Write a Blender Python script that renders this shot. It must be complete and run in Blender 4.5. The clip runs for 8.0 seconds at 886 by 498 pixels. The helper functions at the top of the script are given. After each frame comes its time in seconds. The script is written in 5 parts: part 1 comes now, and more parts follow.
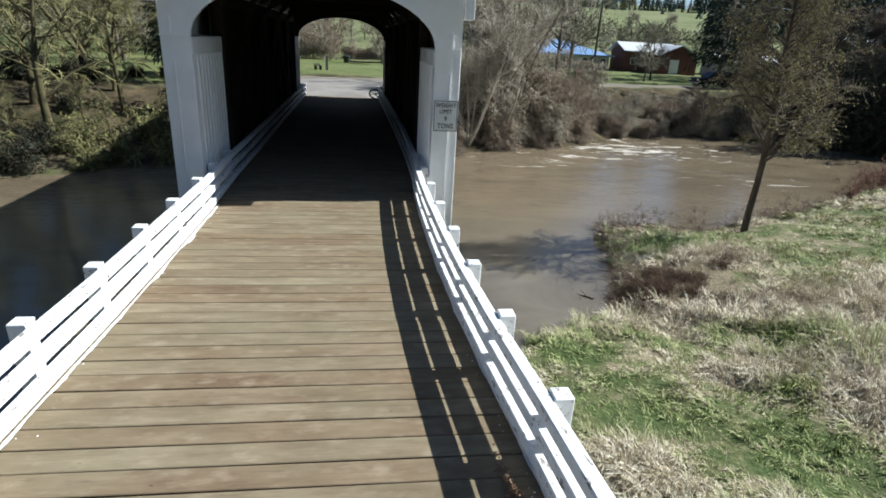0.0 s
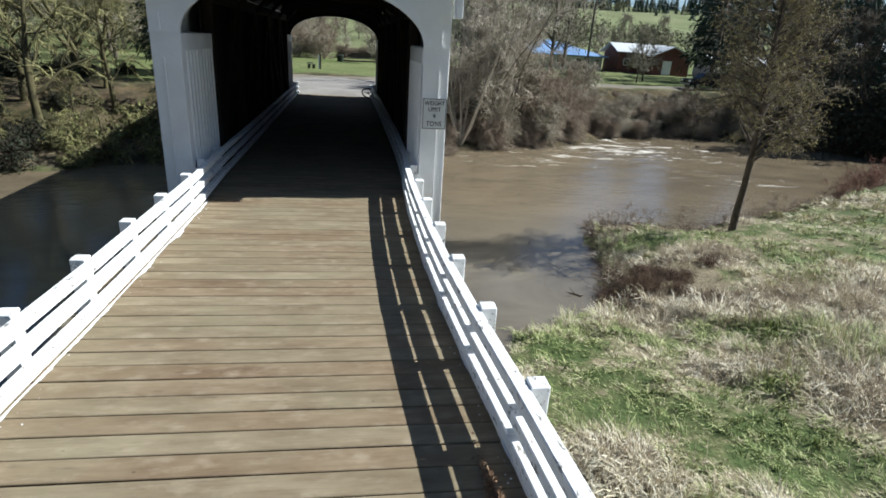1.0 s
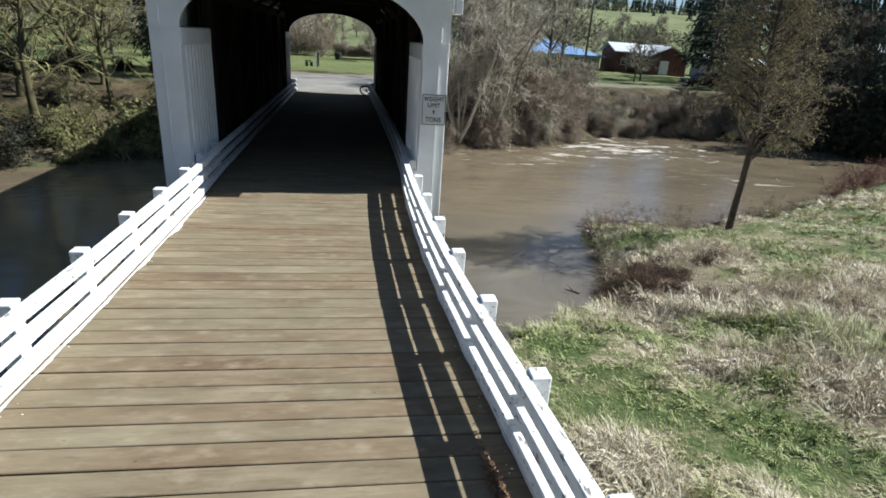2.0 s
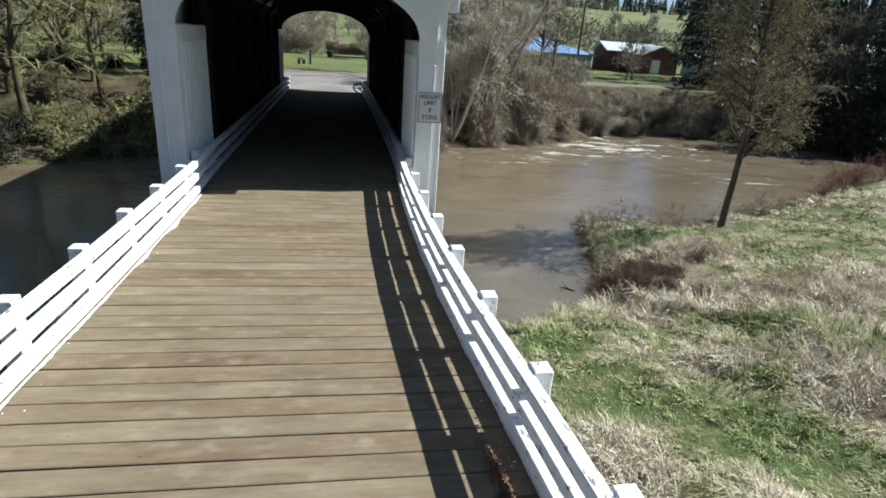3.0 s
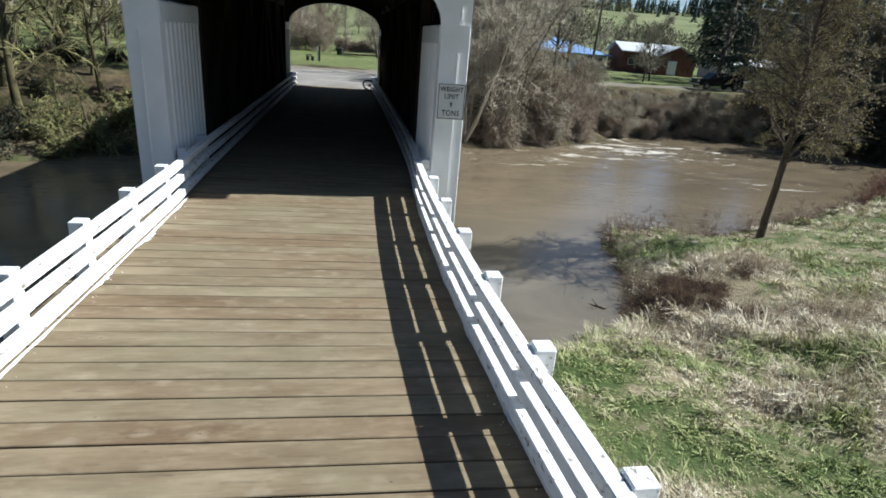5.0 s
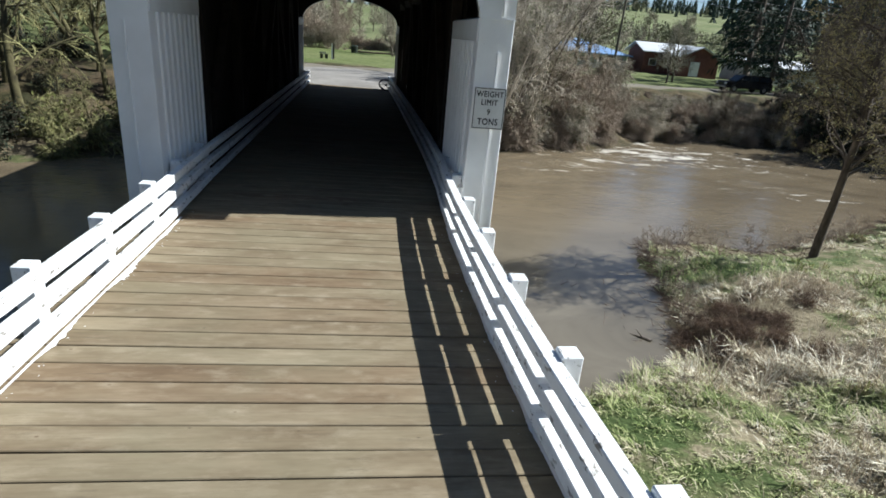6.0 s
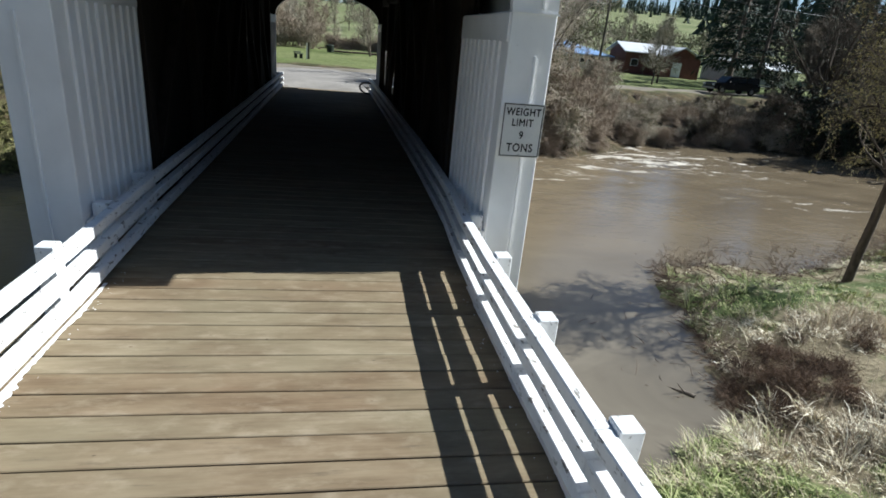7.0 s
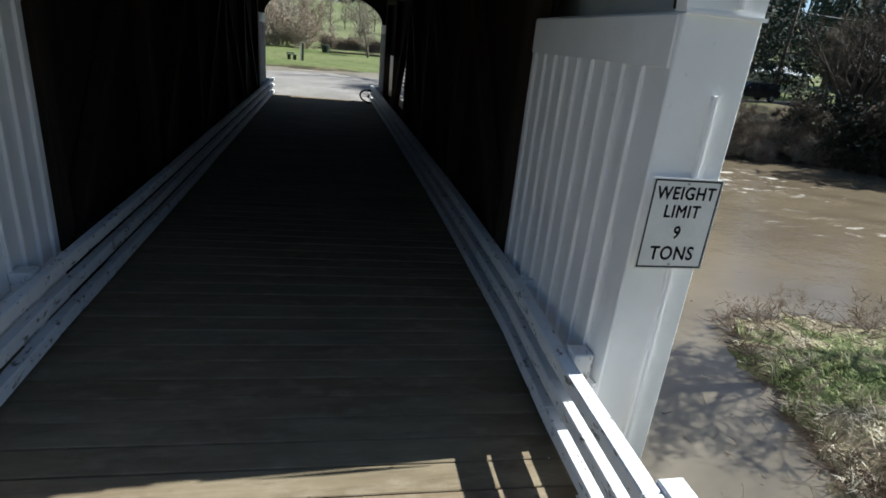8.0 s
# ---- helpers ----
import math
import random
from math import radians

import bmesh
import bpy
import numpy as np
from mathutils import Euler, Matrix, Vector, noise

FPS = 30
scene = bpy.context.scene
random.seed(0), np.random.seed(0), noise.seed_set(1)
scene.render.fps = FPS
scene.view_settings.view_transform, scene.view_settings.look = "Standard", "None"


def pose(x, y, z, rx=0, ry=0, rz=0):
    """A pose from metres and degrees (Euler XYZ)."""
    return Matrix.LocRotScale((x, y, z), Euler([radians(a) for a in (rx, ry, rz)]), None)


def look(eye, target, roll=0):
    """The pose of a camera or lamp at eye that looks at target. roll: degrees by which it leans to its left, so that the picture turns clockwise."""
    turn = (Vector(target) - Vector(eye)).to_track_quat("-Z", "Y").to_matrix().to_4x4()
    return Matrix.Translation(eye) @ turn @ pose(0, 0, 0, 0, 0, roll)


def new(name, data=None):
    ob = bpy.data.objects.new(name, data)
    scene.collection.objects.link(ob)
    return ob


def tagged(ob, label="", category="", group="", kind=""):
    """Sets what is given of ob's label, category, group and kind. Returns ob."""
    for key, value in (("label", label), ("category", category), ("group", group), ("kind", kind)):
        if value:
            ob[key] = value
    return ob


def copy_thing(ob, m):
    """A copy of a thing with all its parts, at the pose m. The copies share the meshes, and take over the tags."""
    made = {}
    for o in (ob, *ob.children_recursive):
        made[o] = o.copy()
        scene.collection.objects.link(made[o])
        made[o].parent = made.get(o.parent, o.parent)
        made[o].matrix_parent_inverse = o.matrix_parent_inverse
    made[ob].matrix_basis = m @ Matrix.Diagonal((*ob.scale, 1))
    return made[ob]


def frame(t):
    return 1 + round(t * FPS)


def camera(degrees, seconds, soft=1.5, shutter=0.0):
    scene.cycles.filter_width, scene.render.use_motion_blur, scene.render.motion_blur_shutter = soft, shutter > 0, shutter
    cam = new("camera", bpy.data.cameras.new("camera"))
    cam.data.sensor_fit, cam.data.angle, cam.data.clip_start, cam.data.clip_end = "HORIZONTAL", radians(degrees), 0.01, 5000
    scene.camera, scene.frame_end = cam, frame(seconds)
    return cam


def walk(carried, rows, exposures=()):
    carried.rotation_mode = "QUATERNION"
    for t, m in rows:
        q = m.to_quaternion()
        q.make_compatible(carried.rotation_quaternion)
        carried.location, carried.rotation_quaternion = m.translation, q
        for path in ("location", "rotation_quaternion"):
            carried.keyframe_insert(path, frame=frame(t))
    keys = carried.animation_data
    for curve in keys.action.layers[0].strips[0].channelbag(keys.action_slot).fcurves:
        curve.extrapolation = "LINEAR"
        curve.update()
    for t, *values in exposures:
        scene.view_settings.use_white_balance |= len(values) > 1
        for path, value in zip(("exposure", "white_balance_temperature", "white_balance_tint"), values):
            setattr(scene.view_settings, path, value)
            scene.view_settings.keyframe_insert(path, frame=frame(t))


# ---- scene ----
cam = camera(77.6, 8.0, soft=1.7)
PATH = [
    (0, (0.632, -0.068, 3.927), (0.926, 1.781, 3.224), 3.2),
    (0.5, (0.73, -0.087, 3.906), (1.036, 1.762, 3.207), 3.3),
    (1, (0.759, -0.221, 3.899), (1.074, 1.625, 3.197), 3.6),
    (1.5, (0.738, -0.238, 3.841), (1.058, 1.607, 3.138), 3.8),
    (3, (0.592, -0.29, 3.805), (0.947, 1.547, 3.098), 4.2),
    (3.5, (0.524, -0.11, 3.722), (0.9, 1.723, 3.016), 4.4),
    (4, (0.524, 0.265, 3.642), (0.91, 2.096, 2.936), 4.5),
    (4.5, (0.573, 0.865, 3.559), (0.966, 2.694, 2.854), 4.6),
    (5, (0.605, 1.542, 3.442), (0.935, 3.384, 2.735), 4.7),
    (5.2, (0.6, 1.901, 3.377), (0.871, 3.751, 2.667), 4.9),
    (6.5, (0.297, 4.654, 3.347), (0.626, 6.493, 2.633), 5.4),
    (7, (0.183, 6.181, 3.312), (0.557, 8.014, 2.603), 5.4),
    (7.5, (0.111, 7.853, 3.361), (0.508, 9.681, 2.652), 5.3),
    (8, (-0.001, 10.032, 3.405), (0.393, 11.86, 2.696), 5.8),
]
walk(cam, [(t, look(eye, target, roll)) for t, eye, target, roll in PATH], exposures=((0.0, 0.80, 5880, 7), (6.5, 0.82, 5880, 7), (7.5, 0.91, 5880, 7), (8.0, 1.03, 5880, 7)))

# ---- world and light ----
SUN_EL, SUN_AZ = 40.4, 3.3          # the sun stands over +x, turned a little towards +y
world = bpy.data.worlds.new("world")
scene.world = world
world.use_nodes = True
wn = world.node_tree.nodes
sky = wn.new("ShaderNodeTexSky")
sky.sky_type, sky.sun_disc = "NISHITA", False
sky.sun_elevation, sky.sun_rotation = radians(SUN_EL), radians(90 - SUN_AZ)
sky.air_density, sky.dust_density = 0.8, 0.3
wn["Background"].inputs["Strength"].default_value = 0.05
world.node_tree.links.new(sky.outputs["Color"], wn["Background"].inputs["Color"])
sun_data = bpy.data.lights.new("sun", "SUN")
sun_data.energy, sun_data.angle, sun_data.color = 5.0, radians(0.5), (1.0, 0.965, 0.90)
sun = new("sun", sun_data)
sun.matrix_world = look((60 * math.cos(radians(SUN_AZ)), 60 * math.sin(radians(SUN_AZ)), 60 * math.tan(radians(SUN_EL))), (0, 0, 0))

# ---- materials ----
WATER = -3.75
CX = -0.385                          # the bridge's middle line


class Nodes:
    """A small writer of node materials."""

    def __init__(self, name, rough=0.8, metal=0.0, spec=0.4):
        self.mat = bpy.data.materials.new(name)
        self.mat.use_nodes = True
        self.tree = self.mat.node_tree
        self.bsdf = self.tree.nodes["Principled BSDF"]
        self.bsdf.inputs["Roughness"].default_value = rough
        self.bsdf.inputs["Metallic"].default_value = metal
        self.bsdf.inputs["Specular IOR Level"].default_value = spec
        self.place = self.tree.nodes.new("ShaderNodeNewGeometry").outputs["Position"]

    def link(self, a, b):
        self.tree.links.new(a, b)

    def scaled(self, sx, sy, sz, source=None):
        node = self.tree.nodes.new("ShaderNodeMapping")
        node.inputs["Scale"].default_value = (sx, sy, sz)
        self.link(source or self.place, node.inputs["Vector"])
        return node.outputs["Vector"]

    def random(self):
        return self.tree.nodes.new("ShaderNodeObjectInfo").outputs["Random"]

    def shifted(self, source, amount):
        """The place, moved by an amount that differs from object to object."""
        node = self.tree.nodes.new("ShaderNodeVectorMath")
        node.operation = "MULTIPLY_ADD"
        self.link(self.random(), node.inputs[0])
        node.inputs[1].default_value = (amount, amount * 1.7, amount * 0.6)
        self.link(source, node.inputs[2])
        return node.outputs[0]

    def noise(self, scale, vector=None, detail=4.0, rough=0.55, warp=0.0):
        node = self.tree.nodes.new("ShaderNodeTexNoise")
        node.inputs["Scale"].default_value = scale
        node.inputs["Detail"].default_value = detail
        node.inputs["Roughness"].default_value = rough
        node.inputs["Distortion"].default_value = warp
        self.link(vector or self.place, node.inputs["Vector"])
        return node.outputs["Fac"]

    def ramp(self, fac, stops):
        node = self.tree.nodes.new("ShaderNodeValToRGB")
        els = node.color_ramp.elements
        while len(els) < len(stops):
            els.new(0.5)
        for el, (at, col) in zip(els, stops):
            el.position = at
            el.color = (*col, 1) if not isinstance(col, (int, float)) else (col, col, col, 1)
        self.link(fac, node.inputs["Fac"])
        return node.outputs["Color"]

    def mix(self, fac, a, b, kind="MIX"):
        node = self.tree.nodes.new("ShaderNodeMix")
        node.data_type, node.blend_type = "RGBA", kind
        for value, at in ((fac, 0), (a, 6), (b, 7)):
            if isinstance(value, (int, float)):
                node.inputs[at].default_value = value
            elif isinstance(value, tuple):
                node.inputs[at].default_value = (*value, 1)
            else:
                self.link(value, node.inputs[at])
        return node.outputs[2]

    def math(self, kind, a, b=0.0):
        node = self.tree.nodes.new("ShaderNodeMath")
        node.operation = kind
        for value, at in ((a, 0), (b, 1)):
            if isinstance(value, (int, float)):
                node.inputs[at].default_value = value
            else:
                self.link(value, node.inputs[at])
        return node.outputs[0]

    def axis(self, name, source=None):
        node = self.tree.nodes.new("ShaderNodeSeparateXYZ")
        self.link(source or self.place, node.inputs[0])
        return node.outputs[name]

    def colour(self, value):
        if isinstance(value, tuple):
            self.bsdf.inputs["Base Color"].default_value = (*value, 1)
        else:
            self.link(value, self.bsdf.inputs["Base Color"])

    def rough(self, value):
        self.link(value, self.bsdf.inputs["Roughness"])

    def bump(self, height, strength=0.5, distance=0.02):
        node = self.tree.nodes.new("ShaderNodeBump")
        node.inputs["Strength"].default_value = strength
        node.inputs["Distance"].default_value = distance
        self.link(height, node.inputs["Height"])
        self.link(node.outputs["Normal"], self.bsdf.inputs["Normal"])


def blend_material(name, dark, light, scale, rough=0.85, bump=0.3, stretch=(1, 1, 1), spread=0.25, fine=9.0, spec=0.3, metal=0.0):
    """Two tones over two sizes of noise, with a little difference from piece to piece."""
    n = Nodes(name, rough, metal, spec)
    at = n.shifted(n.scaled(*stretch), 7.0)
    big, small = n.noise(scale, at), n.noise(scale * fine, at, 3.0)
    col = n.mix(n.ramp(big, [(0.3, 0.0), (0.7, 1.0)]), dark, light)
    tone = n.ramp(small, [(0.25, 1.0 - spread), (0.75, 1.0 + 0.0)])
    col = n.mix(1.0, col, tone, "MULTIPLY")
    own = n.ramp(n.random(), [(0.0, 1.0 - spread * 0.6), (1.0, 1.0)])
    n.colour(n.mix(1.0, col, own, "MULTIPLY"))
    n.bump(small, bump, 0.01)
    return n.mat


def plank_material():
    n = Nodes("weathered_planks", 0.9, 0, 0.15)
    at = n.shifted(n.place, 31.0)
    grain = n.noise(1.0, n.scaled(1.2, 34.0, 8.0, at), 5.0, 0.6, 0.6)
    broad = n.noise(1.0, n.scaled(0.8, 3.0, 1.0, at), 4.0, 0.65)
    col = n.ramp(broad, [(0.3, (0.152, 0.113, 0.073)), (0.5, (0.206, 0.161, 0.107)), (0.7, (0.268, 0.218, 0.150))])
    col = n.mix(1.0, col, n.ramp(grain, [(0.25, 0.84), (0.6, 1.0)]), "MULTIPLY")
    own = n.ramp(n.random(), [(0.0, (0.92, 0.84, 0.77)), (0.25, (1.0, 0.95, 0.89)), (0.65, (1.0, 1.01, 0.96)), (1.0, (1.12, 1.14, 1.10))])
    col = n.mix(1.0, col, own, "MULTIPLY")
    # pale rings of worn wood about the knots, and the dark knots themselves
    vor = n.tree.nodes.new("ShaderNodeTexVoronoi")
    vor.inputs["Scale"].default_value = 1.0
    n.link(n.scaled(2.3, 3.6, 1.0, at), vor.inputs["Vector"])
    rub = n.noise(1.0, n.scaled(5.0, 9.0, 1.0, at), 4.0, 0.65)
    halo = n.ramp(n.math("ADD", vor.outputs["Distance"], n.math("MULTIPLY", n.math("SUBTRACT", rub, 0.5), 0.9)), [(0.0, 0.30), (0.30, 0.0)])
    col = n.mix(halo, col, (0.42, 0.36, 0.26))
    rare = n.ramp(n.noise(0.8, at, 2.0), [(0.46, 0.0), (0.5, 1.0)])
    knot = n.math("MULTIPLY", rare, n.ramp(vor.outputs["Distance"], [(0.03, 1.0), (0.055, 0.0)]))
    col = n.mix(n.math("MULTIPLY", knot, 0.7), col, (0.10, 0.06, 0.035))
    dot = n.tree.nodes.new("ShaderNodeTexVoronoi")
    dot.inputs["Scale"].default_value = 1.0
    n.link(n.scaled(1.3, 2.9, 1.0, n.shifted(n.place, 13.0)), dot.inputs["Vector"])
    col = n.mix(n.ramp(dot.outputs["Distance"], [(0.016, 0.85), (0.03, 0.0)]), col, (0.05, 0.035, 0.025))
    stain = n.ramp(n.noise(0.55, n.place, 3.0, 0.6), [(0.42, 0.0), (0.62, 0.32)])
    col = n.mix(stain, col, (0.205, 0.185, 0.118))
    scuff = n.ramp(n.noise(1.0, n.scaled(2.6, 8.0, 1.0, at), 5.0, 0.7), [(0.52, 0.0), (0.76, 0.38)])
    col = n.mix(scuff, col, (0.37, 0.31, 0.22))
    soot = n.ramp(n.noise(1.0, n.scaled(1.9, 14.0, 1.0, at), 4.0, 0.7), [(0.60, 0.0), (0.72, 0.5)])
    col = n.mix(soot, col, (0.10, 0.078, 0.055))
    n.colour(col)
    n.bump(grain, 0.35, 0.006)
    return n.mat


def paint_material(name, stain=0.5, worn=0.0, tone=(0.88, 0.88, 0.87)):
    n = Nodes(name, 0.55, 0, 0.4)
    at = n.shifted(n.place, 11.0)
    soft = n.noise(1.3, at, 4.0)
    col = n.mix(n.ramp(soft, [(0.35, 0.0), (0.7, 1.0)]), tuple(0.90 * c for c in tone), tone)
    streak = n.noise(1.0, n.scaled(9.0, 9.0, 0.7, at), 4.0, 0.6)
    col = n.mix(n.ramp(streak, [(0.5, 0.0), (0.8, 0.35 * stain)]), col, (0.50, 0.49, 0.44))
    chip = n.noise(13.0, n.scaled(1.0, 0.4, 1.0, at), 5.0, 0.7)
    col = n.mix(n.ramp(chip, [(0.66 - worn, 0.0), (0.71 - worn, stain)]), col, (0.13, 0.11, 0.08))
    n.colour(col)
    n.bump(n.noise(24.0, n.scaled(1, 1, 0.2, at), 3.0), 0.15, 0.004)
    return n.mat


# soft zones of the near bank: middle, half widths, and towards green (+) or straw (-)
ZONES = (
    (10.9, 11.4, 2.2, 1.2, 0.10), (7.2, 8.9, 3.2, 2.0, 0.075), (9.5, 7.3, 2.4, 1.3, 0.06), (6.1, 11.8, 1.2, 1.0, 0.12),
    (12.0, 18.9, 2.4, 0.9, 0.12), (19.3, 20.0, 4.0, 1.5, 0.07), (24.0, 19.2, 6.0, 3.0, 0.06),
    (10.2, 13.3, 4.2, 1.0, -0.11), (13.5, 16.9, 2.4, 1.2, -0.12), (11.9, 8.7, 1.7, 2.4, -0.10), (5.6, 7.4, 1.2, 1.2, -0.09), (9.6, 10.2, 2.0, 0.6, -0.07), (16.1, 12.5, 5.0, 2.0, -0.09), (17.6, 16.2, 4.0, 1.3, 0.085))


def land_colour(n):
    """Straw and green over the land, by place alone, so that blades and soil agree."""
    flat = n.scaled(1.0, 1.0, 0.0)
    big, mid, small = n.noise(0.23, flat, 3.0, 0.6, 0.4), n.noise(1.1, flat, 4.0, 0.65), n.noise(7.0, flat, 3.0)
    k = n.math("ADD", n.math("MULTIPLY", big, 0.5), n.math("MULTIPLY", mid, 0.5))
    ragged = n.math("MULTIPLY", n.math("SUBTRACT", n.noise(1.0, flat, 5.0, 0.75), 0.5), 2.4)
    for cx, cy, rx, ry, way in ZONES:
        d = n.tree.nodes.new("ShaderNodeVectorMath")
        d.operation = "DISTANCE"
        n.link(n.scaled(1 / rx, 1 / ry, 0.0), d.inputs[0])
        d.inputs[1].default_value = (cx / rx, cy / ry, 0.0)
        near = n.ramp(n.math("ADD", d.outputs["Value"], ragged), [(0.35, 1.0), (1.25, 0.0)])
        k = n.math("ADD", k, n.math("MULTIPLY", near, way))
    return k, small


def soil_material():
    n = Nodes("bank_soil", 0.95, 0, 0.15)
    k, small = land_colour(n)
    col = n.ramp(k, [(0.36, (0.20, 0.165, 0.105)), (0.47, (0.26, 0.22, 0.14)), (0.53, (0.13, 0.14, 0.06)), (0.62, (0.075, 0.105, 0.035))])
    # mown lawn past the far bank, mud along the water
    y, z = n.axis("Y"), n.axis("Z")
    x = n.axis("X")
    left = n.ramp(n.math("DIVIDE", x, -40.0), [(0.20, 0.0), (0.30, 1.0)])
    right = n.math("MAXIMUM", n.math("SUBTRACT", x, 42.0), 0.0)
    edge = n.math("SUBTRACT", n.math("ADD", y, n.math("MULTIPLY", left, 15.0)), n.math("MULTIPLY", right, 0.4))
    edge = n.math("ADD", edge, n.math("MULTIPLY", n.math("SUBTRACT", n.noise(0.35), 0.5), 4.0))
    lawn = n.ramp(n.math("DIVIDE", edge, 100.0), [(0.585, 0.0), (0.615, 1.0)])
    patch = n.noise(0.05, n.scaled(1, 1, 0), 4.0, 0.6)
    green = n.ramp(patch, [(0.35, (0.125, 0.160, 0.05)), (0.65, (0.205, 0.225, 0.095))])
    green = n.mix(1.0, green, n.ramp(n.noise(1.7, n.scaled(1, 1, 0), 4.0), [(0.3, 0.75), (0.7, 1.1)]), "MULTIPLY")
    meadow = n.ramp(n.math("DIVIDE", y, 200.0), [(0.46, 0.0), (0.6, 0.75)])
    green = n.mix(meadow, green, n.ramp(patch, [(0.35, (0.15, 0.175, 0.075)), (0.65, (0.235, 0.245, 0.13))]))
    col = n.mix(lawn, col, green)
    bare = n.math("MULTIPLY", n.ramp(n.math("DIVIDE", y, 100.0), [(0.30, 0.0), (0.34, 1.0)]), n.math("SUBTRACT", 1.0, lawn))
    # brown soil, with the trees' shade painted in as near-black blotches
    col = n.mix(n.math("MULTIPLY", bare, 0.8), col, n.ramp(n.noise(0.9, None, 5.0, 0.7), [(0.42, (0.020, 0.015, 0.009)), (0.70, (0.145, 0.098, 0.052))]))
    low = n.ramp(n.math("ADD", n.math("ADD", z, 4.2), n.math("MULTIPLY", n.noise(1.6), 0.5)), [(0.45, 1.0), (0.75, 0.0)])
    col = n.mix(low, col, (0.062, 0.047, 0.030))
    col = n.mix(1.0, col, n.ramp(small, [(0.3, 0.65), (0.7, 1.1)]), "MULTIPLY")
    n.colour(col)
    n.bump(small, 0.8, 0.08)
    return n.mat


def grass_material():
    n = Nodes("bank_grass", 0.8, 0, 0.2)
    k, small = land_colour(n)
    isl = n.tree.nodes.new("ShaderNodeNewGeometry").outputs["Random Per Island"]
    kk = n.math("ADD", k, n.math("MULTIPLY", n.math("SUBTRACT", isl, 0.5), 0.16))
    straw = n.ramp(isl, [(0.0, (0.36, 0.30, 0.195)), (0.5, (0.64, 0.575, 0.42)), (1.0, (0.84, 0.80, 0.67))])
    green = n.ramp(isl, [(0.0, (0.095, 0.135, 0.038)), (0.55, (0.225, 0.275, 0.088)), (1.0, (0.50, 0.50, 0.26))])
    n.colour(n.mix(n.ramp(kk, [(0.50, 0.0), (0.545, 1.0)]), straw, green))
    return n.mat


def water_material():
    n = Nodes("silty_water", 0.15, 0, 0.4)
    flow = n.scaled(0.55, 1.0, 1.0)
    col = n.ramp(n.noise(0.16, flow, 4.0, 0.6, 1.0), [(0.35, (0.125, 0.098, 0.064)), (0.65, (0.185, 0.146, 0.094))])
    x, y = n.axis("X"), n.axis("Y")
    # the rapids: a broad reach before the far bank, broken by noise
    reach = n.math("MULTIPLY", n.ramp(n.math("DIVIDE", y, 60.0), [(0.50, 0.0), (0.62, 0.6), (0.72, 1.0), (0.98, 1.0)]), n.ramp(n.math("DIVIDE", x, 60.0), [(0.03, 0.0), (0.2, 1.0), (0.62, 1.0), (0.8, 0.0)]))
    # the whitest water runs close under the far bank
    crest = n.tree.nodes.new("ShaderNodeVectorMath")
    crest.operation = "DISTANCE"
    n.link(n.scaled(1.0, 1.6, 0.0), crest.inputs[0])
    crest.inputs[1].default_value = (21.6, 70.5, 0.0)
    core = n.ramp(n.math("DIVIDE", crest.outputs["Value"], 12.0), [(0.15, 1.0), (1.0, 0.0)])
    for fx, fy in ((26.4, 32.6), (12.4, 37.2)):
        dist = n.tree.nodes.new("ShaderNodeVectorMath")
        dist.operation = "DISTANCE"
        n.link(n.scaled(0.8, 1.2, 0.0), dist.inputs[0])
        dist.inputs[1].default_value = (fx * 0.8, fy * 1.2, 0.0)
        core = n.math("MAXIMUM", core, n.ramp(n.math("DIVIDE", dist.outputs["Value"], 6.0), [(0.2, 0.75), (1.0, 0.0)]))
    churn = n.noise(1.0, n.scaled(0.36, 1.15, 1.0), 7.0, 0.70, 0.8)
    push = n.math("ADD", n.math("MULTIPLY", reach, 0.06), n.math("MULTIPLY", core, 0.10))
    white = n.ramp(n.math("ADD", churn, push), [(0.645, 0.0), (0.74, 1.0)])
    white = n.math("MULTIPLY", white, n.math("MAXIMUM", reach, core))
    # slack water close to the near bank; grey sky reflection is put into its colour
    slack = n.ramp(n.math("DIVIDE", n.math("ADD", y, n.math("MULTIPLY", n.noise(0.25, flow, 3.0), 6.0)), 60.0), [(0.36, 0.0), (0.52, 1.0)])
    col = n.mix(slack, n.ramp(n.noise(0.3, flow, 4.0, 0.6, 1.0), [(0.35, (0.108, 0.092, 0.068)), (0.65, (0.165, 0.142, 0.106))]), col)
    n.colour(n.mix(n.math("MULTIPLY", white, 0.8), col, (0.66, 0.62, 0.54)))
    n.rough(n.math("MAXIMUM", n.ramp(white, [(0.0, 0.0), (1.0, 0.7)]), n.ramp(slack, [(0.0, 0.06), (1.0, 0.16)])))
    ripple = n.math("ADD", n.math("MULTIPLY", n.noise(1.1, flow, 4.0, 0.55, 0.8), 0.7), n.math("MULTIPLY", n.noise(4.5, flow, 3.0), 0.22))
    n.bump(n.math("MULTIPLY", ripple, n.ramp(slack, [(0.0, 0.22), (1.0, 1.0)])), 0.4, 0.12)
    return n.mat


def glass_material():
    n = Nodes("window_glass", 0.06, 0, 0.6)
    n.colour((0.02, 0.025, 0.03))
    return n.mat


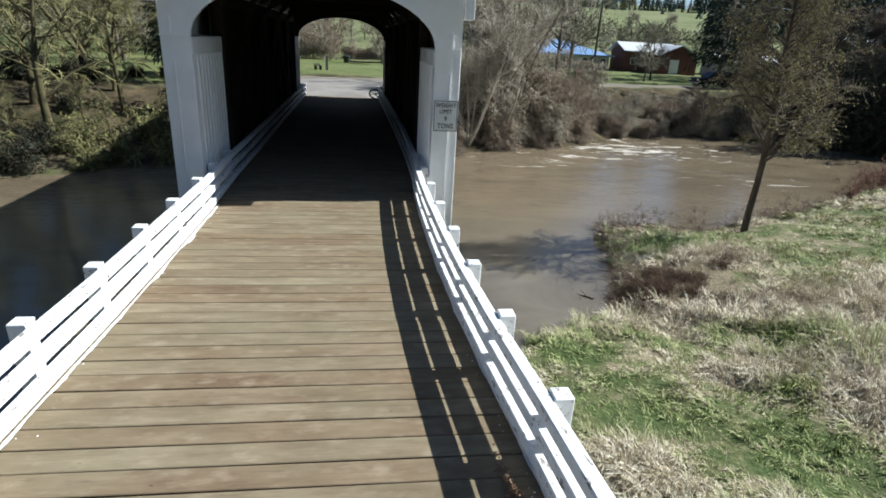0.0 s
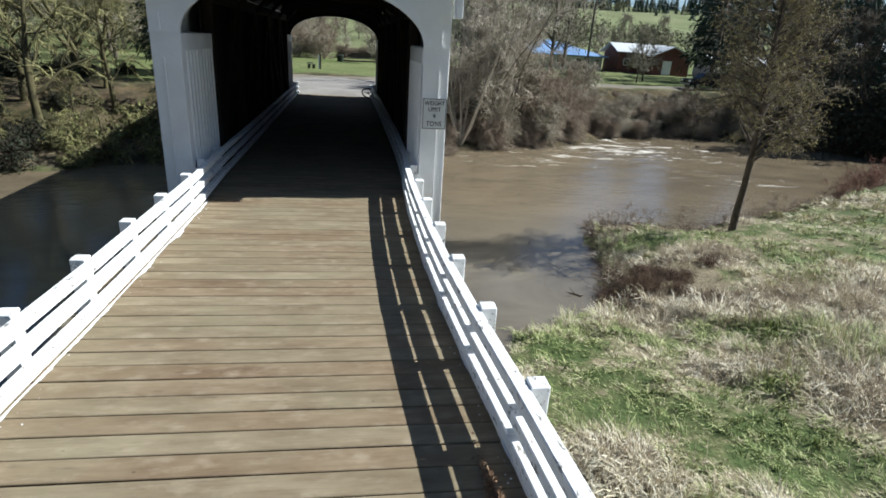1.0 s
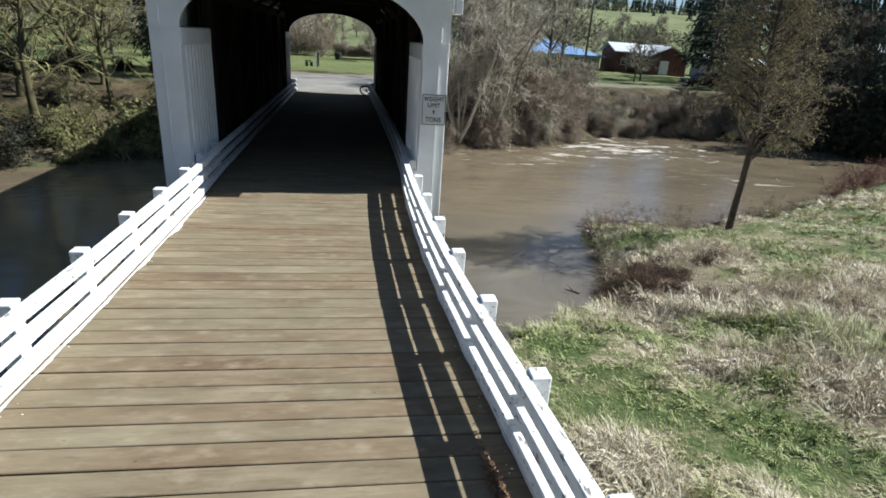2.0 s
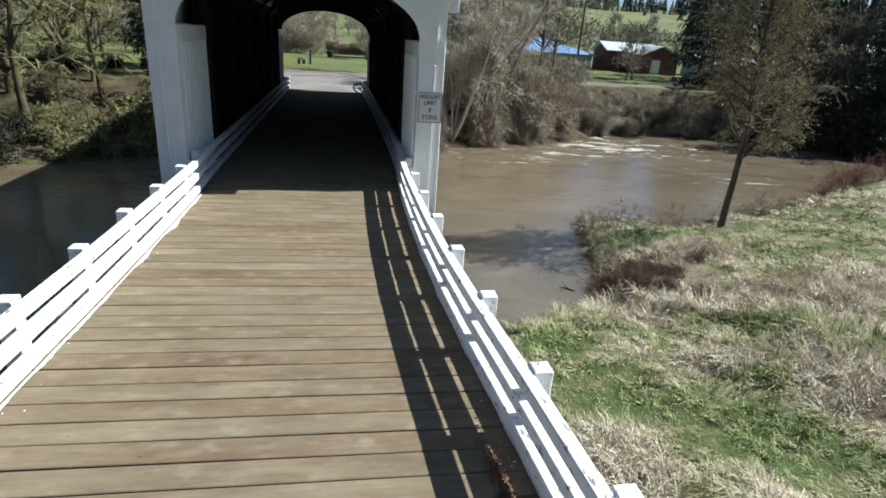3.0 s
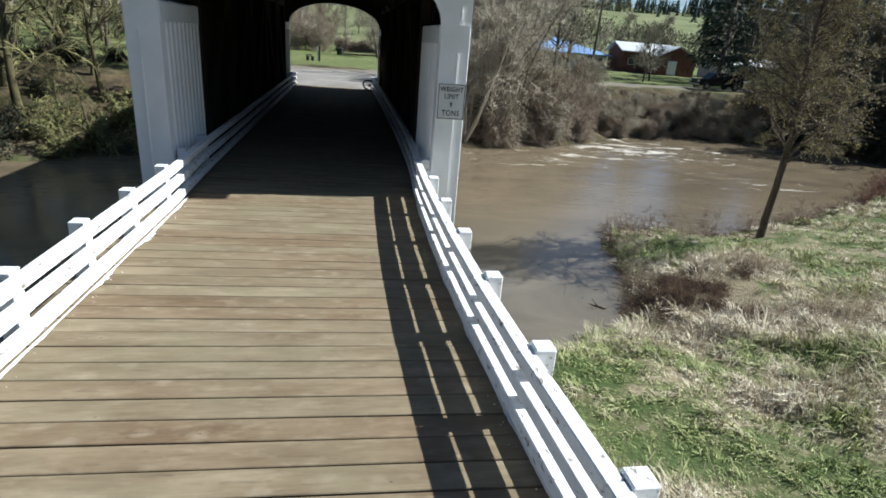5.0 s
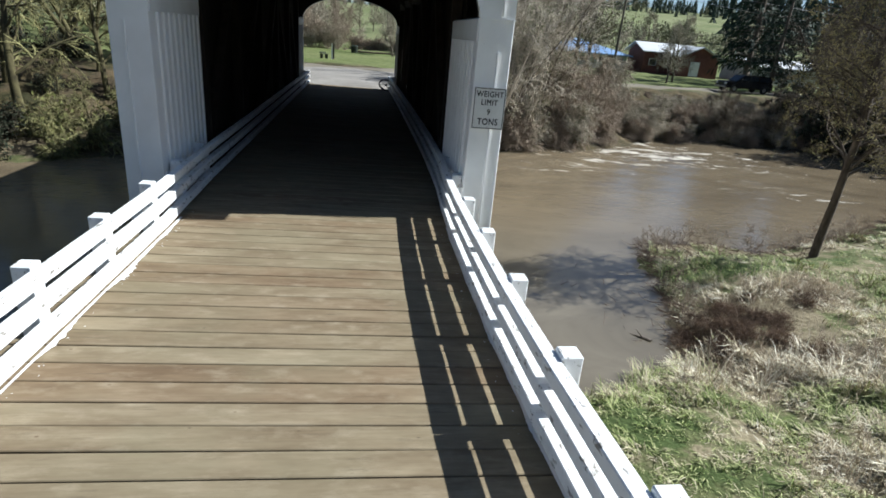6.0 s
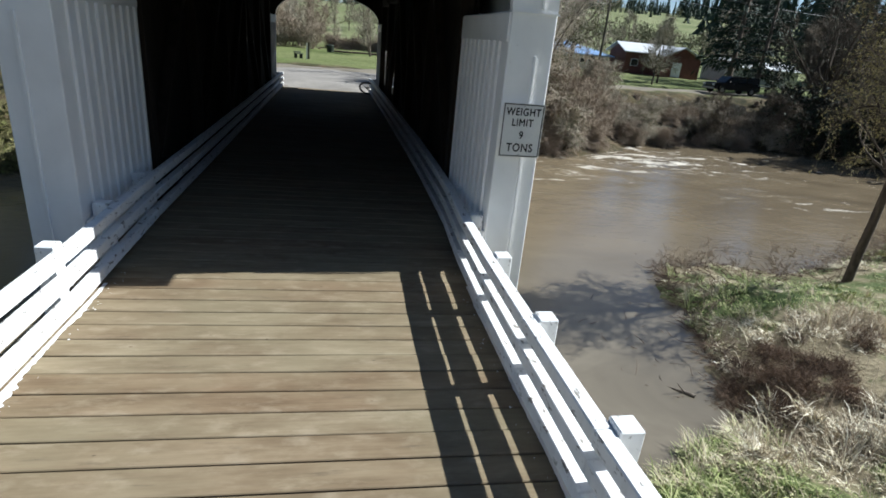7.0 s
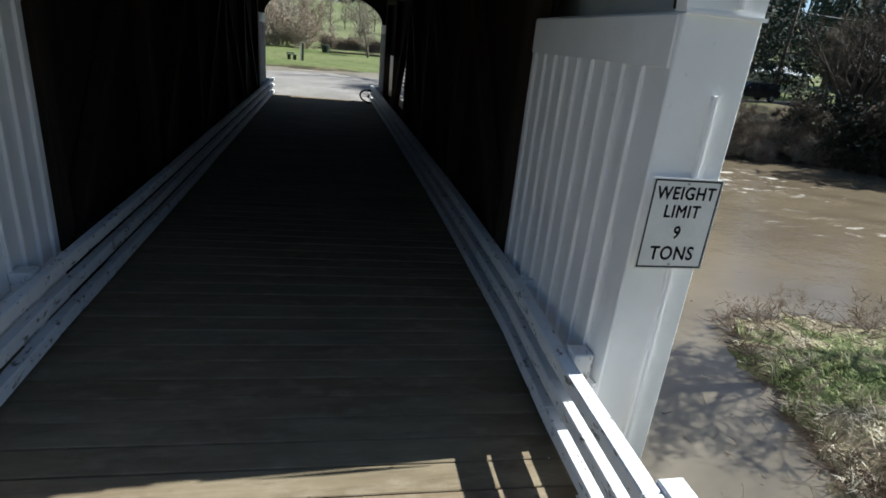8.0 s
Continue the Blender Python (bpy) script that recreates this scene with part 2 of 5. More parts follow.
PLANK = plank_material()
PAINT = paint_material("white_paint", 0.16)
RAIL_PAINT = paint_material("worn_white_paint", 0.85, 0.075, (0.85, 0.85, 0.84))
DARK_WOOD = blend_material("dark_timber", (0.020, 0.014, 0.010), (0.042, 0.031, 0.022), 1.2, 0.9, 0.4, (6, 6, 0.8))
SHINGLE = blend_material("roof_shingles", (0.05, 0.045, 0.04), (0.10, 0.09, 0.08), 2.0, 0.9, 0.4)
SOIL = soil_material()
GRASS = grass_material()
WATER_MAT = water_material()
GRAVEL = blend_material("gravel_road", (0.24, 0.222, 0.198), (0.36, 0.335, 0.30), 0.5, 0.95, 0.5, (1, 1, 1), 0.22, 16.0)
CONCRETE = blend_material("concrete", (0.22, 0.21, 0.19), (0.36, 0.34, 0.31), 0.9, 0.9, 0.4)
BARK = blend_material("grey_brown_bark", (0.09, 0.072, 0.055), (0.19, 0.16, 0.125), 2.5, 0.95, 0.8, (3, 3, 0.8))
DARK_BARK = blend_material("dark_wet_bark", (0.045, 0.034, 0.025), (0.125, 0.096, 0.070), 3.0, 0.95, 1.0, (4, 4, 1.2))
MOSS_BARK = blend_material("mossy_bark", (0.04, 0.034, 0.018), (0.17, 0.15, 0.068), 1.6, 0.95, 0.8)
TWIG_GREY = blend_material("pale_twigs", (0.33, 0.285, 0.22), (0.56, 0.50, 0.40), 0.5, 0.9, 0.2)
TWIG_RED = blend_material("brown_twigs", (0.22, 0.17, 0.125), (0.42, 0.34, 0.255), 0.5, 0.9, 0.2)
# moss tones, with sunlit sprays and shaded gaps put into the wide range
TWIG_MOSS = blend_material("mossy_light_shade_twigs", (0.022, 0.020, 0.010), (0.46, 0.43, 0.19), 1.1, 0.9, 0.2)
TWIG_DEAD = blend_material("dead_bramble_twigs", (0.075, 0.048, 0.034), (0.20, 0.135, 0.092), 0.9, 0.9, 0.2)
TWIG_RUST = blend_material("rust_red_twigs", (0.13, 0.062, 0.048), (0.30, 0.155, 0.115), 0.9, 0.9, 0.2)
EARTH_ROAD = blend_material("earthy_gravel", (0.17, 0.15, 0.112), (0.29, 0.255, 0.195), 0.5, 0.95, 0.5, (1, 1, 1), 0.22, 16.0)
TWIG_OLD = blend_material("grey_brown_twigs", (0.085, 0.067, 0.048), (0.24, 0.195, 0.14), 0.9, 0.9, 0.2)
TWIG_DARK = blend_material("dark_twigs", (0.055, 0.042, 0.03), (0.12, 0.095, 0.065), 0.6, 0.9, 0.2)
LEAF_BROWN = blend_material("dry_brown_leaves", (0.13, 0.075, 0.035), (0.27, 0.17, 0.085), 1.5, 0.8, 0.1)
LEAF_OLIVE = blend_material("spring_buds", (0.075, 0.09, 0.028), (0.25, 0.255, 0.10), 1.2, 0.8, 0.1)
LEAF_LITTER = blend_material("fallen_leaves", (0.20, 0.11, 0.06), (0.46, 0.30, 0.18), 9.0, 0.8, 0.1)
LEAF_OCHRE = blend_material("dry_ochre_buds", (0.16, 0.140, 0.058), (0.47, 0.40, 0.18), 1.5, 0.8, 0.1)
STALK = blend_material("dry_stalks", (0.33, 0.26, 0.185), (0.60, 0.50, 0.38), 1.2, 0.85, 0.1)
IVY = blend_material("dark_evergreen_leaves", (0.016, 0.024, 0.012), (0.045, 0.055, 0.028), 0.8, 0.75, 0.1)
# the near-black to bright range paints shaded gaps and highlights into the leaves
LEAF_FERN = blend_material("light_shade_fern_leaves", (0.012, 0.016, 0.006), (0.30, 0.31, 0.10), 3.2, 0.75, 0.1)
NEEDLE = blend_material("conifer_needles", (0.018, 0.036, 0.024), (0.050, 0.080, 0.046), 0.6, 0.8, 0.2)
GLASS = glass_material()
BLACK = blend_material("black_print", (0.012, 0.012, 0.012), (0.02, 0.02, 0.02), 4, 0.6, 0.0)
SIGN_WHITE = blend_material("sign_sheet", (0.66, 0.66, 0.64), (0.74, 0.74, 0.72), 3, 0.5, 0.02, (1, 1, 1), 0.06)
STEEL = blend_material("galvanised_steel", (0.30, 0.31, 0.32), (0.45, 0.46, 0.47), 3, 0.4, 0.05, (1, 1, 1), 0.15, 9, 0.5, 0.9)
ROOF_BLUE = blend_material("blue_metal_roof", (0.17, 0.29, 0.52), (0.27, 0.40, 0.62), 0.6, 0.35, 0.1, (1, 1, 1), 0.12)
ROOF_WHITE = blend_material("white_metal_roof", (0.62, 0.64, 0.66), (0.74, 0.75, 0.76), 0.5, 0.4, 0.1, (1, 1, 1), 0.12)
WALL_RED = blend_material("barn_red_siding", (0.14, 0.062, 0.050), (0.23, 0.095, 0.078), 0.8, 0.8, 0.2)
WALL_TAN = blend_material("pale_siding", (0.40, 0.42, 0.38), (0.55, 0.56, 0.52), 0.8, 0.8, 0.2)
CAR_PAINT = blend_material("black_car_paint", (0.010, 0.011, 0.013), (0.018, 0.019, 0.022), 1.0, 0.22, 0.0, (1, 1, 1), 0.05, 9, 0.6)
RUBBER = blend_material("tyre_rubber", (0.012, 0.012, 0.012), (0.03, 0.03, 0.03), 5, 0.9, 0.2)
WIRE = blend_material("pale_wire", (0.25, 0.25, 0.25), (0.4, 0.4, 0.4), 1, 0.6, 0.0)
POST_WOOD = blend_material("grey_post_wood", (0.10, 0.085, 0.065), (0.19, 0.165, 0.13), 1.4, 0.9, 0.4, (5, 5, 1))
BIN_GREEN = blend_material("dark_green_plastic", (0.02, 0.03, 0.018), (0.035, 0.045, 0.028), 1.0, 0.6, 0.05)


# ---- builders ----
def mesh_of(name, bm, material):
    me = bpy.data.meshes.new(name)
    bm.to_mesh(me)
    bm.free()
    me.materials.append(material)
    return me


def part(name, bm, material, parent=None, label=""):
    ob = new(name, mesh_of(name, bm, material))
    if parent is not None:
        ob.parent = parent
    return tagged(ob, label)


def piece(name, me, parent, m):
    """A repeat that shares its mesh."""
    ob = new(name, me)
    ob.parent = parent
    ob.matrix_basis = m
    return ob


def thing(name, label, category, place=(0, 0, 0), rz=0.0, group="", kind=""):
    ob = new(name)
    ob.empty_display_size = 0.2
    ob.matrix_basis = pose(*place, 0, 0, rz)
    return tagged(ob, label, category, group, kind)


def box(bm, x0, x1, y0, y1, z0, z1, bevel=0.0):
    made = bmesh.ops.create_cube(bm, size=1.0)
    m = Matrix.LocRotScale(((x0 + x1) / 2, (y0 + y1) / 2, (z0 + z1) / 2), None, (abs(x1 - x0), abs(y1 - y0), abs(z1 - z0)))
    bmesh.ops.transform(bm, matrix=m, verts=made["verts"])
    if bevel:
        edges = list({e for v in made["verts"] for e in v.link_edges})
        bmesh.ops.bevel(bm, geom=edges, offset=bevel, segments=1, affect="EDGES", clamp_overlap=True)
    return bm


def block(x0, x1, y0, y1, z0, z1, bevel=0.0):
    return box(bmesh.new(), x0, x1, y0, y1, z0, z1, bevel)


def beam(bm, a, b, wide, high):
    """A squared timber from a to b."""
    a, b = Vector(a), Vector(b)
    turn = (b - a).to_track_quat("Y", "Z").to_matrix().to_4x4()
    made = bmesh.ops.create_cube(bm, size=1.0)
    m = Matrix.Translation((a + b) / 2) @ turn @ Matrix.Diagonal((wide, (b - a).length, high, 1))
    bmesh.ops.transform(bm, matrix=m, verts=made["verts"])
    return bm


def rod(bm, a, b, r0, r1=None, sides=10):
    a, b = Vector(a), Vector(b)
    made = bmesh.ops.create_cone(bm, cap_ends=True, segments=sides, radius1=r0, radius2=r0 if r1 is None else r1, depth=(b - a).length)
    bmesh.ops.transform(bm, matrix=Matrix.Translation((a + b) / 2) @ (b - a).to_track_quat("Z", "Y").to_matrix().to_4x4(), verts=made["verts"])
    return bm


def prism(points, y0, y1):
    """A closed outline in x and z, drawn out from y0 to y1."""
    bm = bmesh.new()
    a = [bm.verts.new((x, y0, z)) for x, z in points]
    b = [bm.verts.new((x, y1, z)) for x, z in points]
    bm.faces.new(a)
    bm.faces.new(b[::-1])
    for i in range(len(points)):
        j = (i + 1) % len(points)
        bm.faces.new((a[j], a[i], b[i], b[j]))
    bmesh.ops.recalc_face_normals(bm, faces=bm.faces)
    return bm


def raw_mesh(name, verts, faces, material, smooth=False):
    me = bpy.data.meshes.new(name)
    verts, faces = np.asarray(verts, np.float32), np.asarray(faces, np.int32)
    me.vertices.add(len(verts))
    me.vertices.foreach_set("co", verts.ravel())
    k = faces.shape[1]
    me.loops.add(faces.size)
    me.loops.foreach_set("vertex_index", faces.ravel())
    me.polygons.add(len(faces))
    me.polygons.foreach_set("loop_start", np.arange(0, faces.size, k, dtype=np.int32))
    if smooth:
        me.polygons.foreach_set("use_smooth", np.ones(len(faces), bool))
    me.update(calc_edges=True)
    me.materials.append(material)
    return me


# ---- the land ----
def along(x, xs, ys):
    return np.interp(x, xs, ys)


def near_shore(x):
    return along(x, (-80, -10, 0, 5.4, 9.1, 10.1, 10.7, 11.4, 12.5, 16.9, 20.5, 25.6, 32.2, 39.2, 58, 100), (-6, 4, 8.5, 13.1, 15.0, 18.1, 20.8, 22.6, 23.4, 22.6, 23.6, 26.3, 30, 33.4, 35, 39))


def far_shore(x):
    return along(x, (-80, -40, -18, -15.3, -8.5, -0.5, 8.7, 17.2, 24.9, 31, 35.8, 40, 44, 46.5, 50, 56, 62, 74, 120), (17, 23, 29.6, 31.2, 35.4, 36.4, 40.6, 43.8, 49.4, 50.6, 51.0, 50.8, 49.4, 45.0, 42.4, 41, 41, 45, 70))


def wobble(x, y, f, seed):
    return (np.sin(x * f + 1.3 * seed) * np.cos(y * f * 1.17 + seed) + 0.5 * np.sin(x * f * 2.3 + y * f * 1.9 + seed * 2.1)) / 1.5


def height(x, y):
    x, y = np.asarray(x, float), np.asarray(y, float)
    shore = 0.5 * wobble(x, y, 0.9, 3.0) + 0.25 * wobble(x, y, 2.7, 1.0)
    steep = along(x, (8.0, 9.4, 11.2, 12.6), (1.0, 2.3, 2.3, 1.0))
    dn = (near_shore(x + 0.45 * wobble(x, y, 1.9, 7.0) * (steep - 1)) - y + shore) / steep      # into the near land
    df = y - far_shore(x) + shore           # into the far land
    rise = along(x, (-10, 5, 10, 18, 60), (0.5, 0.30, 0.55, 0.95, 1.1))
    rise = rise * (1 - 0.72 * np.clip((y - 19.8) / 1.4, 0, 1) * np.clip((18.5 - x) / 2.5, 0, 1))      # a low marshy tongue
    near = WATER + 0.02 + rise * (1 - np.exp(-np.maximum(dn, 0) / 1.6)) + 0.03 * np.minimum(np.maximum(dn, 0), 40) + 0.07 * wobble(x, y, 0.8, 5.0)
    bank = np.clip((-y - 4) / 8, 0, 1) * np.clip(1 - (np.abs(x - CX) - 3.5) / 7, 0, 1)
    near = near + bank * (-0.25 - near)
    plain = 0.010 * (y - 45) + 0.005 * np.clip(x, 0, 120) + 0.003 * np.clip(x, -80, 0)
    hills = along(x, (-120, 5, 45, 400), (0.5, 0.5, 1.0, 1.15)) * (0.105 * np.clip(y - 100, 0, 200) + 0.05 * np.clip(y - 300, 0, 220)) * (1 + 0.16 * wobble(x, y, 0.011, 2.0)) + 2.5 * wobble(x, y, 0.03, 4.0) * np.clip((y - 110) / 120, 0, 1)
    s = np.clip(df / along(x, (-30, -15, 0, 30, 60), (16, 14, 4, 9, 9)), 0, 1)
    far = WATER + 0.02 + (plain - WATER) * s * s * (3 - 2 * s) + hills + 0.10 * wobble(x, y, 0.7, 7.0) * np.clip(df, 0, 1)
    bed = WATER - 0.9 * np.clip(np.minimum(-dn, -df) / 2.0, 0, 1)
    return np.where(dn > 0, near, np.where(df > 0, far, bed))


def spread_axis(knots):
    return np.concatenate([np.linspace(a, b, n, endpoint=False) for a, b, n in knots])


def build_ground():
    xs = spread_axis(((-2500, -300, 12), (-300, -60, 40), (-60, -24, 60), (-24, 60, 240), (60, 140, 80), (140, 500, 45), (500, 2500, 12)))
    ys = spread_axis(((-2500, -200, 10), (-200, -20, 20), (-20, 75, 260), (75, 160, 85), (160, 560, 60), (560, 2500, 12)))
    gx, gy = np.meshgrid(xs, ys)
    gz = height(gx, gy)
    verts = np.stack([gx, gy, gz], -1).reshape(-1, 3)
    w = len(xs)
    i = (np.arange(len(ys) - 1)[:, None] * w + np.arange(w - 1)[None, :]).ravel()
    faces = np.stack([i, i + 1, i + w + 1, i + w], -1)
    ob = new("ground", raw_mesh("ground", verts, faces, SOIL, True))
    tagged(ob, "river banks of straw and green grass rising to lawns and hills", "ground", kind="structure")


def build_water():
    xs = spread_axis(((-300, -40, 20), (-40, 60, 150), (60, 320, 20)))
    ys = spread_axis(((-60, 0, 8), (0, 62, 120), (62, 200, 10)))
    gx, gy = np.meshgrid(xs, ys)
    reach = np.clip((gy - 30) / 12, 0, 1) * np.clip((gx - 4) / 6, 0, 1) * np.clip((52 - gx) / 10, 0, 1)
    gz = WATER + 0.012 * wobble(gx, gy, 0.9, 1.0) + reach * (0.07 * wobble(gx, gy * 1.8, 1.1, 4.0) + 0.05 * wobble(gx, gy, 2.6, 2.0))
    w = len(xs)
    i = (np.arange(len(ys) - 1)[:, None] * w + np.arange(w - 1)[None, :]).ravel()
    ob = new("water", raw_mesh("water", np.stack([gx, gy, gz], -1).reshape(-1, 3), np.stack([i, i + 1, i + w + 1, i + w], -1), WATER_MAT, True))
    tagged(ob, "brown silty river with white rapids before the far bank", "river", kind="structure")


def draped(name, line, width, material, label, lift=0.04, category="road"):
    """A strip laid over the land along a line of places."""
    pts = [Vector((x, y, 0)) for x, y in line]
    dense = [pts[i].lerp(pts[i + 1], k / 12) for i in range(len(pts) - 1) for k in range(12)] + [pts[-1]]
    verts, faces = [], []
    cols = 9
    for i, p in enumerate(dense):
        d = (dense[min(i + 1, len(dense) - 1)] - dense[max(i - 1, 0)]).normalized()
        side = Vector((d.y, -d.x, 0))
        for c in range(cols):
            u = c / (cols - 1) - 0.5
            q = p + side * (u * width)
            crown = 0.06 * (1 - (2 * u) ** 2)
            edge = -0.10 if c in (0, cols - 1) else 0.0
            verts.append((q.x, q.y, float(height(q.x, q.y)) + lift + crown + edge))
    for i in range(len(dense) - 1):
        for c in range(cols - 1):
            a = i * cols + c
            faces.append((a, a + 1, a + cols + 1, a + cols))
    ob = new(name, raw_mesh(name, verts, faces, material, True))
    return tagged(ob, label, category, kind="structure")


build_ground()
build_water()
draped("road", ((-7.8, 54.8), (-0.8, 55.4), (7.1, 56.5), (22.8, 60.5), (43.2, 63.2), (76.6, 70), (123.8, 84)), 3.8, EARTH_ROAD, "earthy gravel road along the top of the far bank")
draped("road_apron", ((CX - 0.3, 40.2), (CX - 0.45, 46), (CX - 0.6, 51), (CX - 1.2, 57)), 13.0, GRAVEL, "pale gravel apron at the bridge end", 0.0)


# ---- the bridge ----
Y0, Y1 = -7.93, 40.05
PORTAL_Y, FAR_Y = 13.86, 39.6
SKEW = 0.57                          # the covered part turns a little from the approach
HOUSING = Matrix.Translation((CX, PORTAL_Y, 0)) @ Matrix.Rotation(radians(SKEW), 4, "Z") @ Matrix.Translation((-CX, -PORTAL_Y, 0))
HALF, OUTER = 2.775, 3.42            # half the opening, half the housing
SPRING = 3.75


def rail_drift(y):
    """How far the deck's middle stands left of the approach's line inside the housing."""
    return max(0.0, y - PORTAL_Y) * 0.0198


def build_deck():
    deck = thing("floor", "cross-laid weathered timber deck of a covered bridge", "bridge deck", kind="structure")
    part("deck_base", block(CX - 2.66, CX + 2.5, Y0, Y1, -0.42, -0.10), DARK_WOOD, deck, "dark timber under the planks")
    for x in (-2.35, -1.2, 0.0, 1.2, 2.35):
        part("girder", block(CX + x - 0.15, CX + x + 0.15, Y0, Y1, -0.95, -0.42), DARK_WOOD, deck)
    shapes = []
    for k in range(4):
        bm = block(-2.84, 2.84, -0.1555 + 0.0015 * k, 0.1545 - 0.001 * k, -0.10, 0.0, 0.008)
        shapes.append(mesh_of("plank", bm, PLANK))
    rng = random.Random(4)
    pitch = 0.3227
    n = int((Y1 - Y0) / pitch)
    for i in range(n):
        y = 7.61 + pitch / 2 + pitch * (i - int((7.61 - Y0) / pitch))
        x = CX - rail_drift(y) * 0.5 + 0.5 * (bow(1, y) + bow(-1, y)) * (y < PORTAL_Y)
        piece("plank", shapes[rng.randrange(4)], deck, pose(x + rng.uniform(-0.03, 0.03), y, rng.uniform(-0.004, 0.0), 0, rng.uniform(-0.06, 0.06), -1.1 + rng.uniform(-0.15, 0.15)))
    return deck


def build_piers():
    """Bents that carry the deck over the river and the banks."""
    for y in (-6.5, -1.0, 5.0):
        bent = thing("timber_bent", "dark timber bent under the bridge approach", "bridge support", (CX, y, 0), group="bents under the approach")
        for x in (-2.3, 0, 2.3):
            part("pile", rod(bmesh.new(), (x, 0, -5.6), (x, 0, -1.2), 0.17), DARK_WOOD, bent)
        part("cap", block(-2.9, 2.9, -0.18, 0.18, -1.25, -0.95), DARK_WOOD, bent)
    for y in (14.6, 38.6):
        pier = thing("concrete_pier", "grey concrete pier under the bridge portal", "bridge support", (CX, y, 0), group="piers")
        part("shaft", block(-3.1, 3.1, -0.6, 0.6, -6.5, -1.25, 0.05), CONCRETE, pier)
        part("coping", block(-3.35, 3.35, -0.75, 0.75, -1.25, -0.95, 0.03), CONCRETE, pier)


def wave(r):
    return r.uniform(-0.004, 0.004)


def bow(side, y):
    """How far the old railing stands out of its straight line: the approach widens and the covered part turns."""
    if side > 0:
        return float(np.interp(y, (-8, 2.7, 4.7, 5.95, 7.6, 9.2, 10.9, 12.6, 14, 16, 20, 30, 41), (0.95, 0.42, 0.29, 0.185, 0.095, 0.045, 0.025, 0.025, 0.05, 0.15, 0.16, 0.0, -0.25)))
    return float(np.interp(y, (-8, 3, 5.5, 8, 11.4, 13, 15, 20, 41), (-0.40, -0.12, -0.06, 0.0, 0.02, 0.03, -0.06, -0.09, -0.32)))


def build_railing(side, name, label, thick):
    """Posts outside, three squared rails inside."""
    rail = thing(name, label, "railing", group="bridge railings")
    s = side
    face = CX + s * 2.505
    post = mesh_of("post", block(-0.1, 0.1, -0.1, 0.1, -0.35, 0.83, 0.012), RAIL_PAINT)
    # dark timber and a lower top put the housing's shade into these posts
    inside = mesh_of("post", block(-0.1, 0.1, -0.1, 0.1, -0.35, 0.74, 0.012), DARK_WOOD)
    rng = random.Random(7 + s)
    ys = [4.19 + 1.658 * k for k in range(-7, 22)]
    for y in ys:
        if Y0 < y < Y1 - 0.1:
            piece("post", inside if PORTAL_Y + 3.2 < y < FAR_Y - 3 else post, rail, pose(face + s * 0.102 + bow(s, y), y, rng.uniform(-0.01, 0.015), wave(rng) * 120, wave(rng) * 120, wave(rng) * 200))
    stations = [Y0] + [y for y in ys if Y0 + 0.4 < y < Y1 - 0.4] + [Y1]
    xm = face - s * thick / 2
    for z0, z1 in ((0.655, 0.80), (0.37, 0.515), (0.06, 0.21)):
        for k in range(0, len(stations) - 1, 2):
            bm = bmesh.new()
            for y, end in zip(stations[k:k + 2], stations[k + 1:k + 3]):
                za, zb = (z0 + z1) / 2 + wave(rng), (z0 + z1) / 2 + wave(rng)
                beam(bm, (xm + bow(s, y), y + 0.002, za), (xm + bow(s, end), end - 0.002, zb), thick, z1 - z0)
            bmesh.ops.bevel(bm, geom=list(bm.edges), offset=0.012, segments=1, affect="EDGES", clamp_overlap=True)
            part("rail", bm, RAIL_PAINT, rail)
    return rail


def arch(z_spring, rise, n=28):
    return [(CX + HALF * math.cos(math.pi * i / n), z_spring + rise * math.sin(math.pi * i / n)) for i in range(n + 1)]


ROOF_EAVE, ROOF_RIDGE, ROOF_HALF = 5.15, 7.75, 3.66


